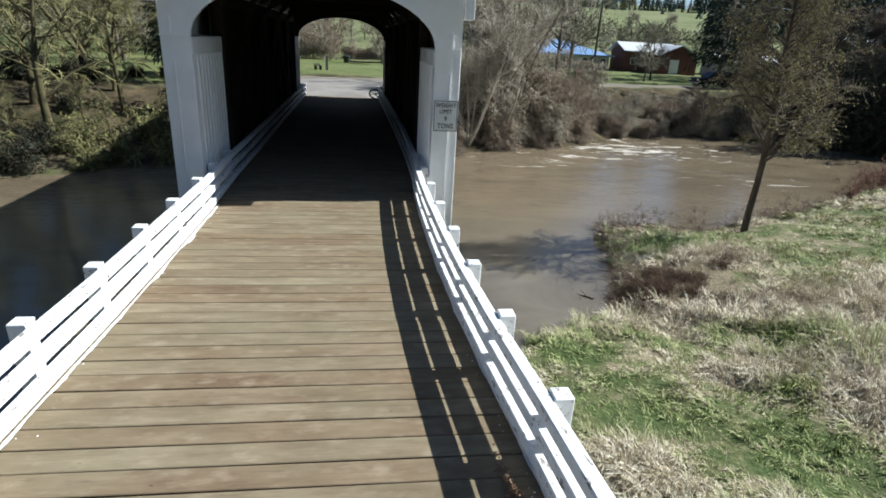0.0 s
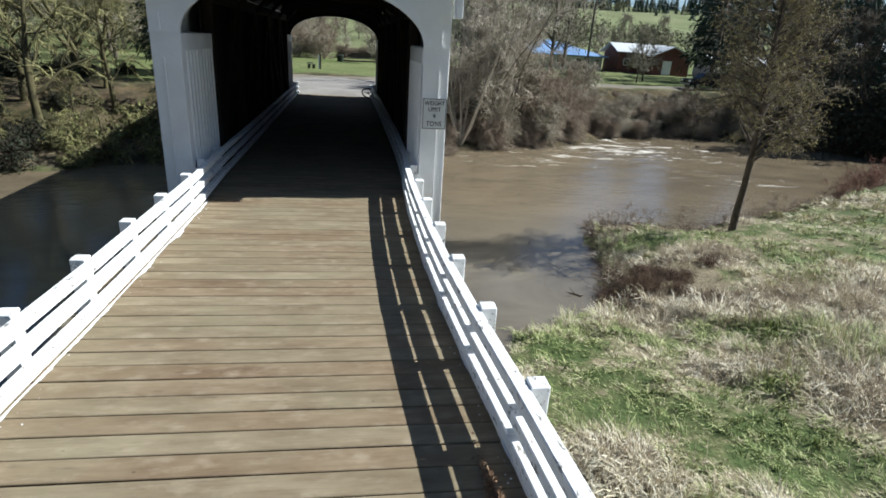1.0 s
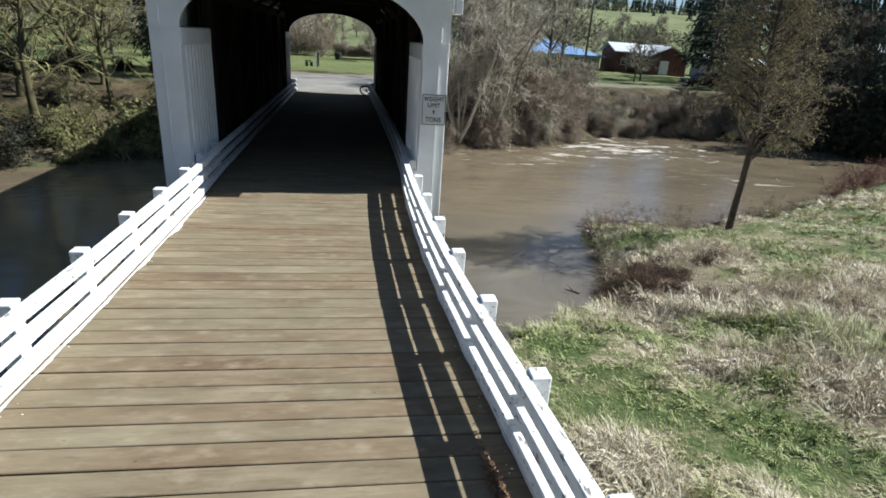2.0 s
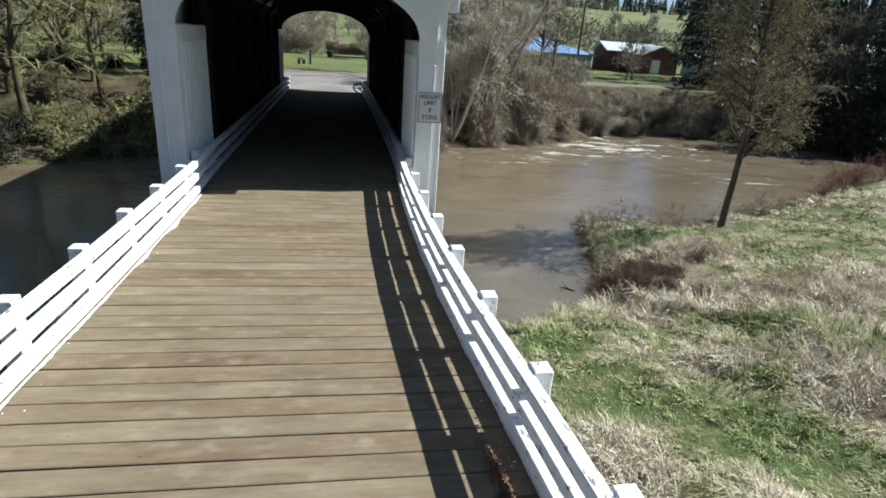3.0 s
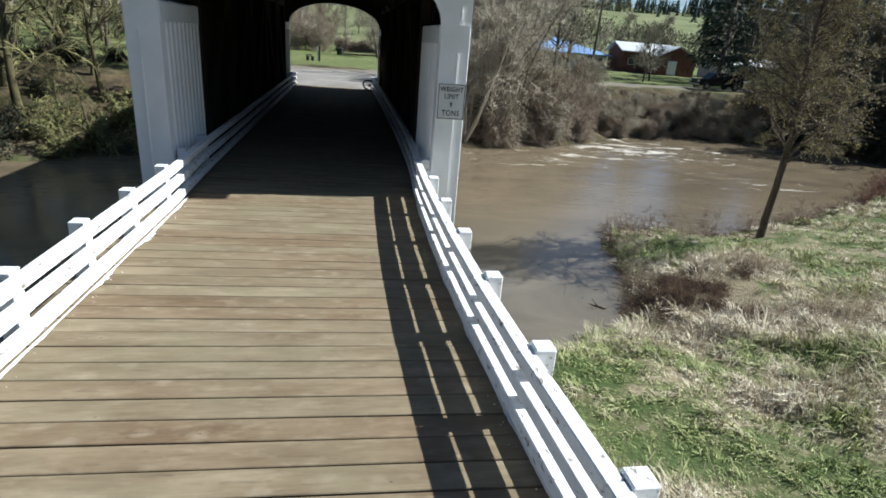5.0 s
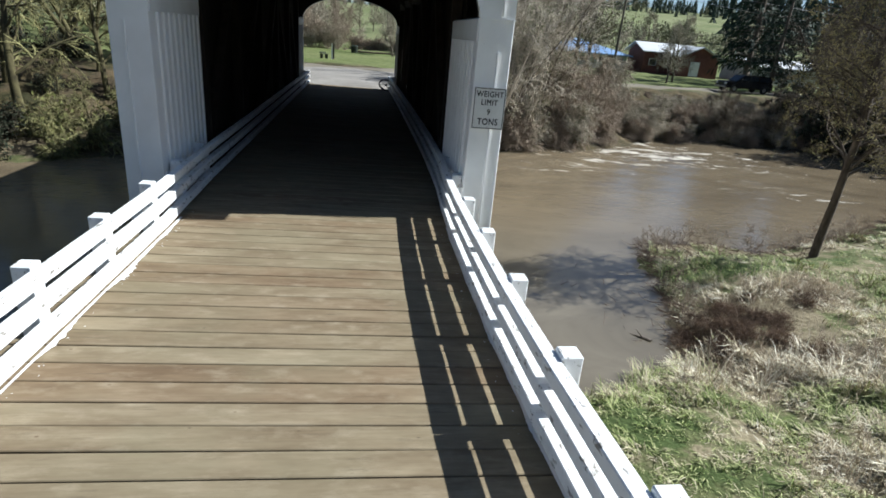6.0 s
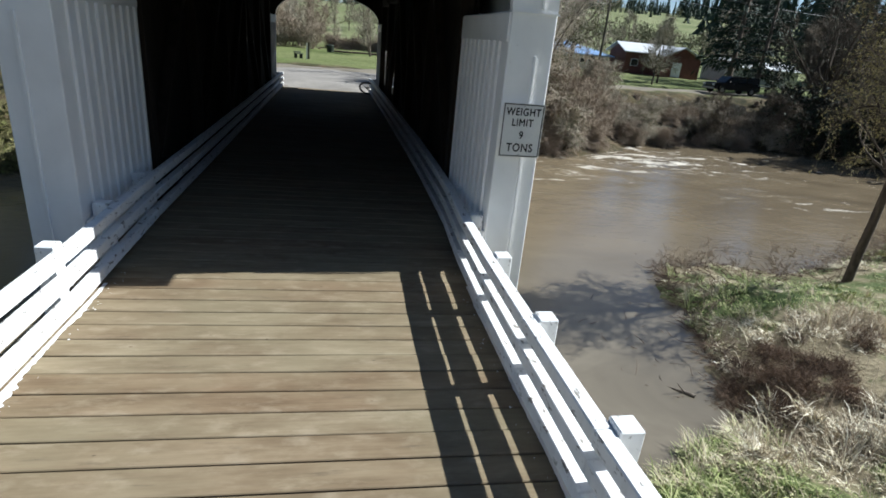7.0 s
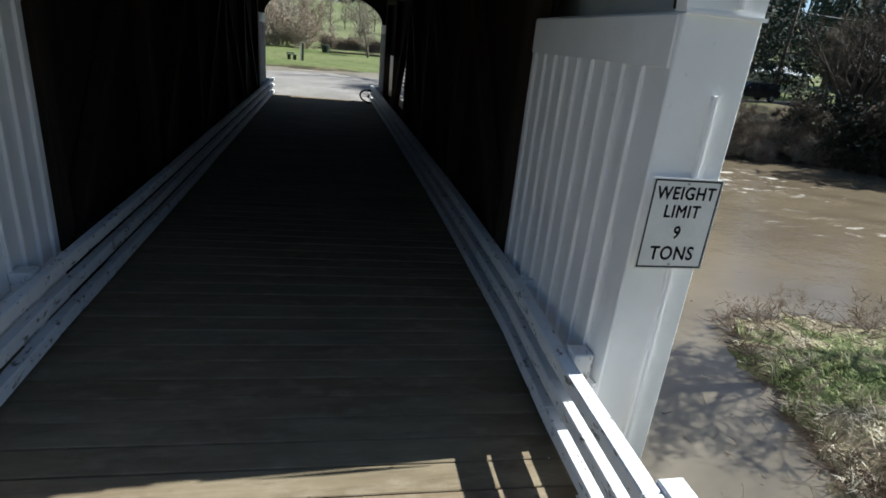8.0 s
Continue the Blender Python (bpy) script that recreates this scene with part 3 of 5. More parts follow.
def build_portal(y, inward, rise, deep, label):
    """A white gable front with an arched opening and boxed, panelled sides. inward: +1 or -1, the way into the bridge."""
    p = thing("portal", label, "bridge portal", group="bridge portals")
    p.matrix_basis = HOUSING
    thick = 0.12
    ya, yb = (y, y + thick * inward)
    top = [(CX + OUTER, SPRING), (CX + OUTER, ROOF_EAVE + 0.1), (CX, ROOF_RIDGE - 0.1), (CX - OUTER, ROOF_EAVE + 0.1), (CX - OUTER, SPRING)]
    outline = top + [(x, z) for x, z in reversed(arch(SPRING, rise))]
    part("gable_front", prism(outline, ya, yb), PAINT, p)
    for s in (-1, 1):
        a, b = CX + s * HALF, CX + s * OUTER
        bm = block(min(a, b), max(a, b), min(y, y + deep * inward), max(y, y + deep * inward), -1.0, SPRING, 0.012)
        pier = part("boxed_pier", bm, PAINT, p)
        # top band, bottom band and battens on the inner face
        face = a - s * 0.0
        y_in, y_end = y + 0.04 * inward, y + (deep - 0.03) * inward
        band = block(min(face, face - s * 0.022), max(face, face - s * 0.022), min(y_in, y_end), max(y_in, y_end), 3.36, SPRING - 0.02, 0.004)
        part("top_band", band, PAINT, pier)
        base = block(min(face, face - s * 0.03), max(face, face - s * 0.03), min(y_in, y_end), max(y_in, y_end), 0.0, 0.62, 0.004)
        part("base_band", base, PAINT, pier)
        batten = mesh_of("batten", block(min(0, -s * 0.04), max(0, -s * 0.04), -0.022, 0.022, 0.62, 3.36, 0.006), PAINT)
        for i in range(int((deep - 0.3) / 0.31) + 1):
            piece("batten", batten, pier, pose(face, y + (0.37 + 0.31 * i) * inward, 0))
        # the bead and the seam trim of the front
        xb = CX + s * 3.17
        part("bead", block(xb - 0.018, xb + 0.018, y - 0.04 * inward, y + 0.0, -0.9, 3.2, 0.003), PAINT, pier)
        part("bead", block(xb - 0.018 + s * 0.02, xb + 0.018 + s * 0.02, y - 0.04 * inward, y, SPRING + 0.05, 4.15, 0.003), PAINT, pier)
        part("seam_trim", block(min(a, b + s * 0.02), max(a, b + s * 0.02), y - 0.02 * inward, y, SPRING - 0.015, SPRING + 0.012), PAINT, pier)
    for s in (-1, 1):
        b = CX + s * OUTER
        part("upper_side", block(min(b, b - s * 0.05), max(b, b - s * 0.05), min(y + 0.122 * inward, y + deep * inward), max(y + 0.122 * inward, y + deep * inward), SPRING + 0.002, ROOF_EAVE - 0.02), PAINT, p)
    # dark boards cover the gable's white back
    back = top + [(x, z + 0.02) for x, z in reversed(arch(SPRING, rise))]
    part("back_boarding", prism(back, y + 0.123 * inward, y + 0.16 * inward), DARK_WOOD, p, "dark boards behind the gable")
    bm = bmesh.new()
    n = 28
    pts = arch(SPRING, rise, n)
    ring = []
    for (x, z) in pts:
        d = Vector((x - CX, 0, (z - SPRING) * (HALF / rise) ** 2))
        d = d.normalized() if d.length > 1e-6 else Vector((1, 0, 0))
        ring.append([bm.verts.new((x + d.x * o, yy, z + max(d.z, 0) * o)) for o, yy in ((0, y - 0.012 * inward), (0.09, y - 0.012 * inward), (0.09, y), (0, y))])
    for i in range(n):
        for k in range(4):
            bm.faces.new((ring[i][k], ring[i + 1][k], ring[i + 1][(k + 1) % 4], ring[i][(k + 1) % 4]))
    bmesh.ops.recalc_face_normals(bm, faces=bm.faces)
    part("arch_trim", bm, PAINT, p)
    return p


def build_side(side, name, label):
    """Outer and inner boarding of one long wall, with small gaps under the eaves and, on the east, one window beside the far portal."""
    w = thing(name, label, "wall", kind="structure")
    w.matrix_basis = HOUSING
    xi, xo = CX + side * 3.0, CX + side * OUTER
    ya, yb = PORTAL_Y + 3.04, FAR_Y - 2.6
    opening = [(31.0, FAR_Y - 2.6, 0.75, 2.5)] if side > 0 else []
    high = [(21.4, 22.2), (27.3, 27.6)] if side < 0 else [(24.0, 24.1), (25.2, 25.28)]
    for gaps, skin in ((opening, "inner"), (opening, "outer")):
        cuts = sorted({ya, yb, *[g for q in gaps for g in q[:2]], *[g for q in high for g in q]})
        for y0, y1 in zip(cuts, cuts[1:]):
            mid, top = (y0 + y1) / 2, 4.95 if skin == "inner" else 5.1
            if any(g[0] < mid < g[1] for g in high):
                top = 4.45 if side < 0 else 4.75
            levels = [(0.0 if skin == "inner" else -0.9, top)]
            for g in gaps:
                if g[0] < mid < g[1]:
                    levels = [(levels[0][0], g[2]), (g[3], top)]
            for z0, z1 in levels:
                if skin == "inner":
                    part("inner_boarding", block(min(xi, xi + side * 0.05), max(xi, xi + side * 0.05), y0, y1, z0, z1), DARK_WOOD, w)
                    continue
                bm, y = bmesh.new(), y0
                while y < y1 - 0.02:
                    e = min(y + 0.25, y1)
                    box(bm, min(xo, xo - side * 0.03), max(xo, xo - side * 0.03), y, e - 0.003, z0, z1)
                    box(bm, min(xo + side * 0.02, xo), max(xo + side * 0.02, xo), e - 0.03, e, z0, z1 - 0.03)
                    y = e
                part("outer_boarding", bm, PAINT, w)
    for y0, y1, z0, z1 in opening:
        # made-up slats across the window keep the sun off the deck
        slat = mesh_of("louvre_slat", beam(bmesh.new(), (0, 0, 0), (0, y1 - y0, 0), 0.27, 0.02), PAINT)
        z = z0 + 0.08
        while z < z1:
            piece("louvre_slat", slat, w, pose(xo - side * 0.12, y0, z, 0, side * 42, 0))
            z += 0.16
    return w


def build_roof():
    r = thing("roof", "steep shingled gable roof with short eaves", "roof", kind="structure")
    r.matrix_basis = HOUSING
    ya, yb = PORTAL_Y - 0.41, FAR_Y + 0.41
    for s in (-1, 1):
        e, k = CX + s * ROOF_HALF, CX
        slab = [(e, ROOF_EAVE), (e, ROOF_EAVE + 0.10), (k, ROOF_RIDGE + 0.10), (k, ROOF_RIDGE)]
        part("roof_slope", prism(slab, ya, yb), SHINGLE, r)
        part("bargeboard", prism([(e, ROOF_EAVE - 0.03), (e, ROOF_EAVE + 0.12), (k, ROOF_RIDGE + 0.12), (k, ROOF_RIDGE - 0.03)], ya - 0.03, ya), PAINT, r)
        part("fascia", block(min(e, e + s * 0.025), max(e, e + s * 0.025), ya - 0.03, yb, ROOF_EAVE - 0.03, ROOF_EAVE + 0.13), PAINT, r, "white eave board")
        for yy in (ya, yb - 0.41):
            part("cornice_return", block(min(CX + s * 3.44, CX + s * 3.605), max(CX + s * 3.44, CX + s * 3.605), yy, yy + 0.41, 4.43, ROOF_EAVE + 0.04, 0.008), PAINT, r, "white boxed eave end")
    part("ridge_cap", prism([(CX - 0.15, ROOF_RIDGE + 0.0), (CX, ROOF_RIDGE + 0.16), (CX + 0.15, ROOF_RIDGE + 0.0)], ya, yb), SHINGLE, r)


def build_truss(side):
    t = thing("timber_truss", "dark timber truss inside the covered bridge", "truss", group="bridge trusses")
    t.matrix_basis = HOUSING
    x = CX + side * 2.84
    ya, yb = PORTAL_Y + 3.1, FAR_Y - 3.1
    n = 5
    step = (yb - ya) / n
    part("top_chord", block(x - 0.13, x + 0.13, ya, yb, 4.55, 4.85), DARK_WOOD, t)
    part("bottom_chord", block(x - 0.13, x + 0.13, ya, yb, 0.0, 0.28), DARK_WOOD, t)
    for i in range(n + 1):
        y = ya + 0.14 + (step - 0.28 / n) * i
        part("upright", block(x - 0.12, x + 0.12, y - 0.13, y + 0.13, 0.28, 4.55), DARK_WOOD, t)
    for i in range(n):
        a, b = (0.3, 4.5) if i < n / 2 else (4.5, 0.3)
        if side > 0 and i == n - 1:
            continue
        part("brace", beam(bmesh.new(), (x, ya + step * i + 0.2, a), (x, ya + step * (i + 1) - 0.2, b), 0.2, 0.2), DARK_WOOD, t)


def build_tie_beams():
    ya, yb = PORTAL_Y + 3.2, FAR_Y - 3.2
    first = thing("roof_frame", "dark timber tie beam with knee braces and rafters", "roof frame", group="roof frames")
    first.matrix_basis = HOUSING @ pose(CX, ya, 0)
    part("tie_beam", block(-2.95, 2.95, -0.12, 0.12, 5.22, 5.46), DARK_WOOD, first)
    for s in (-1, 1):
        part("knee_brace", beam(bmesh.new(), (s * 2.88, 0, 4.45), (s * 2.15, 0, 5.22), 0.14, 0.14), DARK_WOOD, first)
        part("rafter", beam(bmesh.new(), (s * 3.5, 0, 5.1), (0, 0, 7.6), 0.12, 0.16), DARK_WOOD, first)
    for i in range(1, 6):
        copy_thing(first, HOUSING @ pose(CX, ya + (yb - ya) * i / 5, 0))


build_deck()
build_piers()
build_railing(1, "railing", "white-painted timber bridge railing with chipped paint", 0.15)
build_railing(-1, "railing", "sunlit white-painted timber bridge railing with ragged paint", 0.13)
build_portal(PORTAL_Y, 1, 1.3, 3.04, "white board-clad arched portal of the covered bridge in shade")
build_portal(FAR_Y, -1, 1.28, 2.6, "white board-clad arched portal at the bridge's other end")
build_side(-1, "wall_west", "white boarded bridge wall, dark timber inside")
build_side(1, "wall_east", "white boarded bridge wall with a window opening, dark timber inside")
build_roof()
build_truss(-1)
build_truss(1)
build_tie_beams()


def lettering(text, size, parent, x, y, z, name="lettering"):
    """Standing letters, facing -y, centred on x."""
    cu = bpy.data.curves.new("letters", "FONT")
    cu.body, cu.size, cu.align_x, cu.extrude = text, size, "CENTER", 0.001
    cu.space_character = 1.12
    tmp = bpy.data.objects.new("letters", cu)
    scene.collection.objects.link(tmp)
    bpy.context.view_layer.update()
    me = bpy.data.meshes.new_from_object(tmp.evaluated_get(bpy.context.evaluated_depsgraph_get()))
    bpy.data.objects.remove(tmp)
    bm = bmesh.new()
    for dx, dy in ((-0.0034, 0.0), (0.0034, 0.0), (0.0, 0.003), (0.0, -0.003)):
        me.transform(Matrix.Translation((dx, dy, 0)))
        bm.from_mesh(me)
        me.transform(Matrix.Translation((-dx, -dy, 0)))
    bm.to_mesh(me)
    bm.free()
    me.materials.clear()
    me.materials.append(BLACK)
    ob = new(name, me)
    ob.parent = parent
    ob.matrix_basis = pose(x, y, z, 90, 0, 0) @ Matrix.Diagonal((0.84, 1, 1, 1))
    return ob


def build_sign():
    s = thing("weight_limit_sign", "white rectangular weight limit sign with black lettering on the portal", "road sign", (2.715, 13.812, 2.195))
    w, h = 0.305, 0.381
    part("panel", block(-w, w, -0.002, 0.002, -h, h, 0.001), SIGN_WHITE, s)
    bm = bmesh.new()
    for x0, x1, z0, z1 in ((-w + 0.012, w - 0.012, h - 0.026, h - 0.012), (-w + 0.012, w - 0.012, -h + 0.012, -h + 0.026), (-w + 0.012, -w + 0.026, -h + 0.026, h - 0.026), (w - 0.026, w - 0.012, -h + 0.026, h - 0.026)):
        box(bm, x0, x1, -0.004, -0.002, z0, z1)
    part("border", bm, BLACK, s, "black painted border line")
    for text, size, z in (("WEIGHT", 0.145, 0.213), ("LIMIT", 0.145, 0.064), ("9", 0.15, -0.113), ("TONS", 0.165, -0.297)):
        lettering(text, size, s, 0, -0.004, z)
    for z in (-0.34, 0.34):
        part("bolt", rod(bmesh.new(), (0, -0.010, z), (0, 0.02, z), 0.010, 0.010, 8), STEEL, s)


build_sign()


# ---- trees and brush ----
def bent(rng, start, way, length, n, bend, up):
    """A wandering line of n places."""
    p, d = np.array(start, float), np.array(way, float)
    d /= np.linalg.norm(d)
    out = [p.copy()]
    for _ in range(n - 1):
        d = d + rng.normal(0, bend, 3) + np.array((0, 0, up))
        d /= np.linalg.norm(d)
        p = p + d * length / (n - 1)
        out.append(p.copy())
    return np.array(out), d


def tubes(name, lines, sides, material):
    """Tapered tubes along lines of one length; lines: (places, first radius, last radius)."""
    verts, faces, base = [], [], 0
    for count in sorted({len(l[0]) for l in lines}):
        group = [l for l in lines if len(l[0]) == count]
        pts = np.array([l[0] for l in group])
        k = np.linspace(0, 1, count)[None, :]
        rad = np.array([l[1] for l in group])[:, None] * (1 - k) + np.array([l[2] for l in group])[:, None] * k
        tan = np.gradient(pts, axis=1)
        tan /= np.linalg.norm(tan, axis=2, keepdims=True) + 1e-9
        ref = np.where(np.abs(tan[..., 2:3]) > 0.9, np.array((1.0, 0, 0)), np.array((0, 0, 1.0)))
        u = np.cross(tan, ref)
        u /= np.linalg.norm(u, axis=2, keepdims=True) + 1e-9
        v = np.cross(tan, u)
        a = np.arange(sides) * 2 * np.pi / sides
        ring = pts[:, :, None, :] + rad[:, :, None, None] * (np.cos(a)[None, None, :, None] * u[:, :, None, :] + np.sin(a)[None, None, :, None] * v[:, :, None, :])
        m = len(group)
        verts.append(ring.reshape(-1, 3))
        i = (np.arange(m)[:, None, None] * count + np.arange(count - 1)[None, :, None]) * sides
        c = np.arange(sides)[None, None, :]
        d = (c + 1) % sides
        faces.append(np.stack([i + c, i + d, i + sides + d, i + sides + c], -1).reshape(-1, 4) + base)
        base += m * count * sides
    return raw_mesh(name, np.concatenate(verts), np.concatenate(faces), material, True)


def leaf_mesh(name, rng, places, size, material, droop=0.0, slim=0.5):
    """Small folded leaves about the places."""
    places = np.asarray(places)
    n = len(places)
    d = rng.normal(0, 1, (n, 3))
    d[:, 2] -= droop
    d /= np.linalg.norm(d, axis=1, keepdims=True)
    s = np.cross(d, rng.normal(0, 1, (n, 3)))
    s /= np.linalg.norm(s, axis=1, keepdims=True)
    l = size * rng.uniform(0.6, 1.3, (n, 1))
    quad = np.stack([places, places + d * l * 0.5 + s * l * slim * 0.5, places + d * l, places + d * l * 0.5 - s * l * slim * 0.5], 1)
    return raw_mesh(name, quad.reshape(-1, 3), np.arange(n * 4).reshape(-1, 4), material)


def pick(rng, line, lo, hi):
    """A place and a direction on a line between two shares of it."""
    t = rng.uniform(lo, hi) * (len(line) - 1)
    i = min(int(t), len(line) - 2)
    return line[i] + (line[i + 1] - line[i]) * (t - i), line[i + 1] - line[i], t / (len(line) - 1)


def off_axis(rng, d, angle):
    d = d / np.linalg.norm(d)
    s = np.cross(d, rng.normal(0, 1, 3))
    s /= np.linalg.norm(s)
    return d * math.cos(angle) + s * math.sin(angle)


def bare_tree(seed, tall, stems=1, lean=(0.0, 0.0), radius=0.14, limbs=16, boughs=7, twigs=9, reach=0.42, first=0.25, droop=0.0, twig_r=0.012, twig_len=0.9, leaves=0, leaf=0.07, wood=BARK, thin=TWIG_GREY, foliage=None, foliage_droop=0.0, stiff=0.06):
    """Meshes of a leafless or thinly leaved tree: the wood, the twigs and, if any, the leaves."""
    rng = np.random.default_rng(seed)
    thick, mid, fine, tips = [], [], [], []
    for k in range(stems):
        a = rng.uniform(0, 2 * math.pi)
        out = 0.0 if stems == 1 else rng.uniform(0.15, 0.55)
        way = (lean[0] + out * math.cos(a), lean[1] + out * math.sin(a), 1.0)
        h = tall * (1 if stems == 1 else rng.uniform(0.6, 1.0))
        r = radius * (1 if stems == 1 else rng.uniform(0.4, 0.75))
        trunk, _ = bent(rng, (out * 0.4 * math.cos(a), out * 0.4 * math.sin(a), -0.3), way, h, 11, stiff, stiff * 0.5)
        thick.append((trunk, r, r * 0.15))
        for _ in range(max(3, limbs // stems)):
            p, d, t = pick(rng, trunk, first, 0.97)
            length = h * reach * (1.05 - t * 0.75) * rng.uniform(0.6, 1.1)
            limb, _ = bent(rng, p, off_axis(rng, d, rng.uniform(0.6, 1.15)), length, 8, 0.13, 0.05 - droop * 0.1)
            mid.append((limb, r * 0.42 * (1.1 - t), twig_r * 1.1))
            for _ in range(boughs):
                q, e, t2 = pick(rng, limb, 0.2, 1.0)
                bough, _ = bent(rng, q, off_axis(rng, e, rng.uniform(0.4, 1.0)), length * rng.uniform(0.25, 0.5), 5, 0.16, 0.03 - droop * 0.25)
                fine.append((bough, twig_r * 1.5, twig_r * 0.8))
                for _ in range(twigs):
                    u, f, _ = pick(rng, bough, 0.15, 1.0)
                    twig, _ = bent(rng, u, off_axis(rng, f, rng.uniform(0.3, 0.9)), twig_len * rng.uniform(0.4, 1.2), 4, 0.2, 0.02 - droop * 0.3)
                    fine.append((twig, twig_r, twig_r * 0.35))
                    tips.append(twig)
    made = [("trunk", tubes("trunk", thick + mid, 6, wood)), ("twig_crown", tubes("twig_crown", fine, 3, thin))]
    if leaves and foliage:
        which = rng.integers(0, len(tips), leaves)
        spots = np.array([tips[i][rng.integers(1, 4)] for i in which]) + rng.normal(0, 0.03, (leaves, 3))
        made.append(("crown", leaf_mesh("crown", rng, spots, leaf, foliage, foliage_droop)))
    return made


def conifer(seed, tall, wide):
    """A dark conifer: a straight stem and drooping tiers of needled boughs."""
    rng = np.random.default_rng(seed)
    lines, quads = [(np.stack([np.zeros(6), np.zeros(6), np.linspace(-0.4, tall, 6)], 1), tall * 0.016, 0.02)], []
    z = tall * 0.12
    while z < tall * 0.98:
        k = 1 - z / tall
        for _ in range(int(6 + 4 * k)):
            a = rng.uniform(0, 2 * math.pi)
            l = wide * (k ** 0.8) * rng.uniform(0.55, 1.1) + 0.25
            limb, _ = bent(rng, (0, 0, z + rng.uniform(-0.3, 0.3)), (math.cos(a), math.sin(a), 0.18), l, 6, 0.05, -0.09)
            lines.append((limb, 0.05 * k + 0.012, 0.008))
            for _ in range(int(8 + 20 * k)):
                p, d, _ = pick(rng, limb, 0.12, 1.0)
                s = off_axis(rng, d, rng.uniform(0.3, 1.0)) * rng.uniform(0.35, 0.8)
                s[2] -= rng.uniform(0.1, 0.45)
                w = np.cross(s, rng.normal(0, 1, 3))
                w = w / np.linalg.norm(w) * rng.uniform(0.05, 0.13)
                quads.append((p - w * 0.4, p + s * 0.5 - w, p + s, p + s * 0.5 + w))
        z += tall * 0.026 + 0.18
    q = np.array(quads)
    return [("trunk", tubes("trunk", lines, 5, BARK)), ("crown", raw_mesh("crown", q.reshape(-1, 3), np.arange(len(q) * 4).reshape(-1, 4), NEEDLE))]


def plant(name, label, category, meshes, x, y, turn=0.0, size=1.0, group="", tilt=(0, 0)):
    """A plant of its own on the land; alike ones share their meshes."""
    z = float(height(x, y)) - 0.05
    ob = thing(name, label, category, group=group)
    ob.matrix_basis = pose(x, y, max(z, WATER - 0.3), tilt[0], tilt[1], turn) @ Matrix.Scale(size, 4)
    for kind, me in meshes:
        piece(kind, me, ob, Matrix.Identity(4))
    return ob


rng0 = random.Random(11)

# the slender tree on the near bank, leaning to the right
slender = bare_tree(21, 12.5, lean=(-0.13, 0.01), radius=0.165, limbs=74, boughs=7, twigs=7, reach=0.29, first=0.27, droop=0.35, twig_r=0.010, twig_len=0.75, leaves=21000, leaf=0.085, stiff=0.05, wood=DARK_BARK, thin=TWIG_OLD, foliage=LEAF_OCHRE)
plant("tree", "slender leaning riverside tree with brown twigs and dry leaves", "tree", slender, 17.15, 20.63)

# pale willows along the far bank
willow_a = bare_tree(31, 9.5, stems=8, radius=0.19, limbs=40, boughs=5, twigs=6, reach=0.36, first=0.15, twig_r=0.017, twig_len=1.1, wood=TWIG_GREY, thin=TWIG_GREY)
willow_b = bare_tree(32, 11.5, stems=6, radius=0.23, limbs=38, boughs=6, twigs=5, reach=0.36, first=0.2, twig_r=0.018, twig_len=1.2, leaves=2500, leaf=0.12, wood=BARK, thin=TWIG_GREY, foliage=LEAF_OLIVE)
willow_c = bare_tree(33, 6.5, stems=8, radius=0.11, limbs=48, boughs=5, twigs=6, reach=0.4, first=0.1, twig_r=0.016, twig_len=0.9, wood=TWIG_RED, thin=TWIG_RED)
for x, y, kind, size in ((8.6, 41.7, willow_a, 1.05), (10.2, 42.8, willow_b, 0.95), (11.7, 43.6, willow_a, 1.0), (13.4, 45.0, willow_b, 1.0), (11.0, 45.4, willow_a, 1.0), (14.7, 44.7, willow_c, 1.1), (14.0, 48.0, willow_a, 1.0), (16.6, 45.6, willow_c, 0.85), (18.2, 47.6, willow_c, 0.66), (19.6, 48.4, willow_c, 0.62), (21.0, 49.4, willow_c, 0.55), (22.6, 51.0, willow_c, 0.45), (13.6, 50.0, willow_b, 1.1), (9.6, 46.5, willow_b, 1.1)):
    grey = kind is not willow_c
    plant("willow", "leafless pale willow thicket on the far river bank" if grey else "leafless red-brown willow bush on the far river bank", "tree", kind, x, y, rng0.uniform(0, 360), size, "far bank willows")

# low brambles on the far bank
bramble_a = bare_tree(41, 2.6, stems=14, radius=0.035, limbs=56, boughs=4, twigs=6, reach=0.55, first=0.1, droop=0.5, twig_r=0.016, twig_len=0.7, wood=TWIG_RED, thin=TWIG_RED)
bramble_b = bare_tree(42, 3.0, stems=12, radius=0.035, limbs=48, boughs=4, twigs=6, reach=0.55, first=0.1, droop=0.35, twig_r=0.017, twig_len=0.8, leaves=1200, leaf=0.11, wood=TWIG_GREY, thin=TWIG_GREY, foliage=LEAF_OLIVE)
for i in range(84):
    x = 6.3 + i * 0.535 + rng0.uniform(-0.5, 0.5)
    shore = float(far_shore(x))
    kind = bramble_a if rng0.random() < 0.55 else bramble_b
    deep, big = (6.0, 1.2) if x < 21.5 else (4.6, 0.72) if x < 27.5 else (4.3, 0.56)
    plant("bramble", "tangled brown bramble bush on the far bank", "bush", kind, x, shore + rng0.uniform(0.4, deep), rng0.uniform(0, 360), rng0.uniform(0.7, 1.0) * big, "far bank brambles")

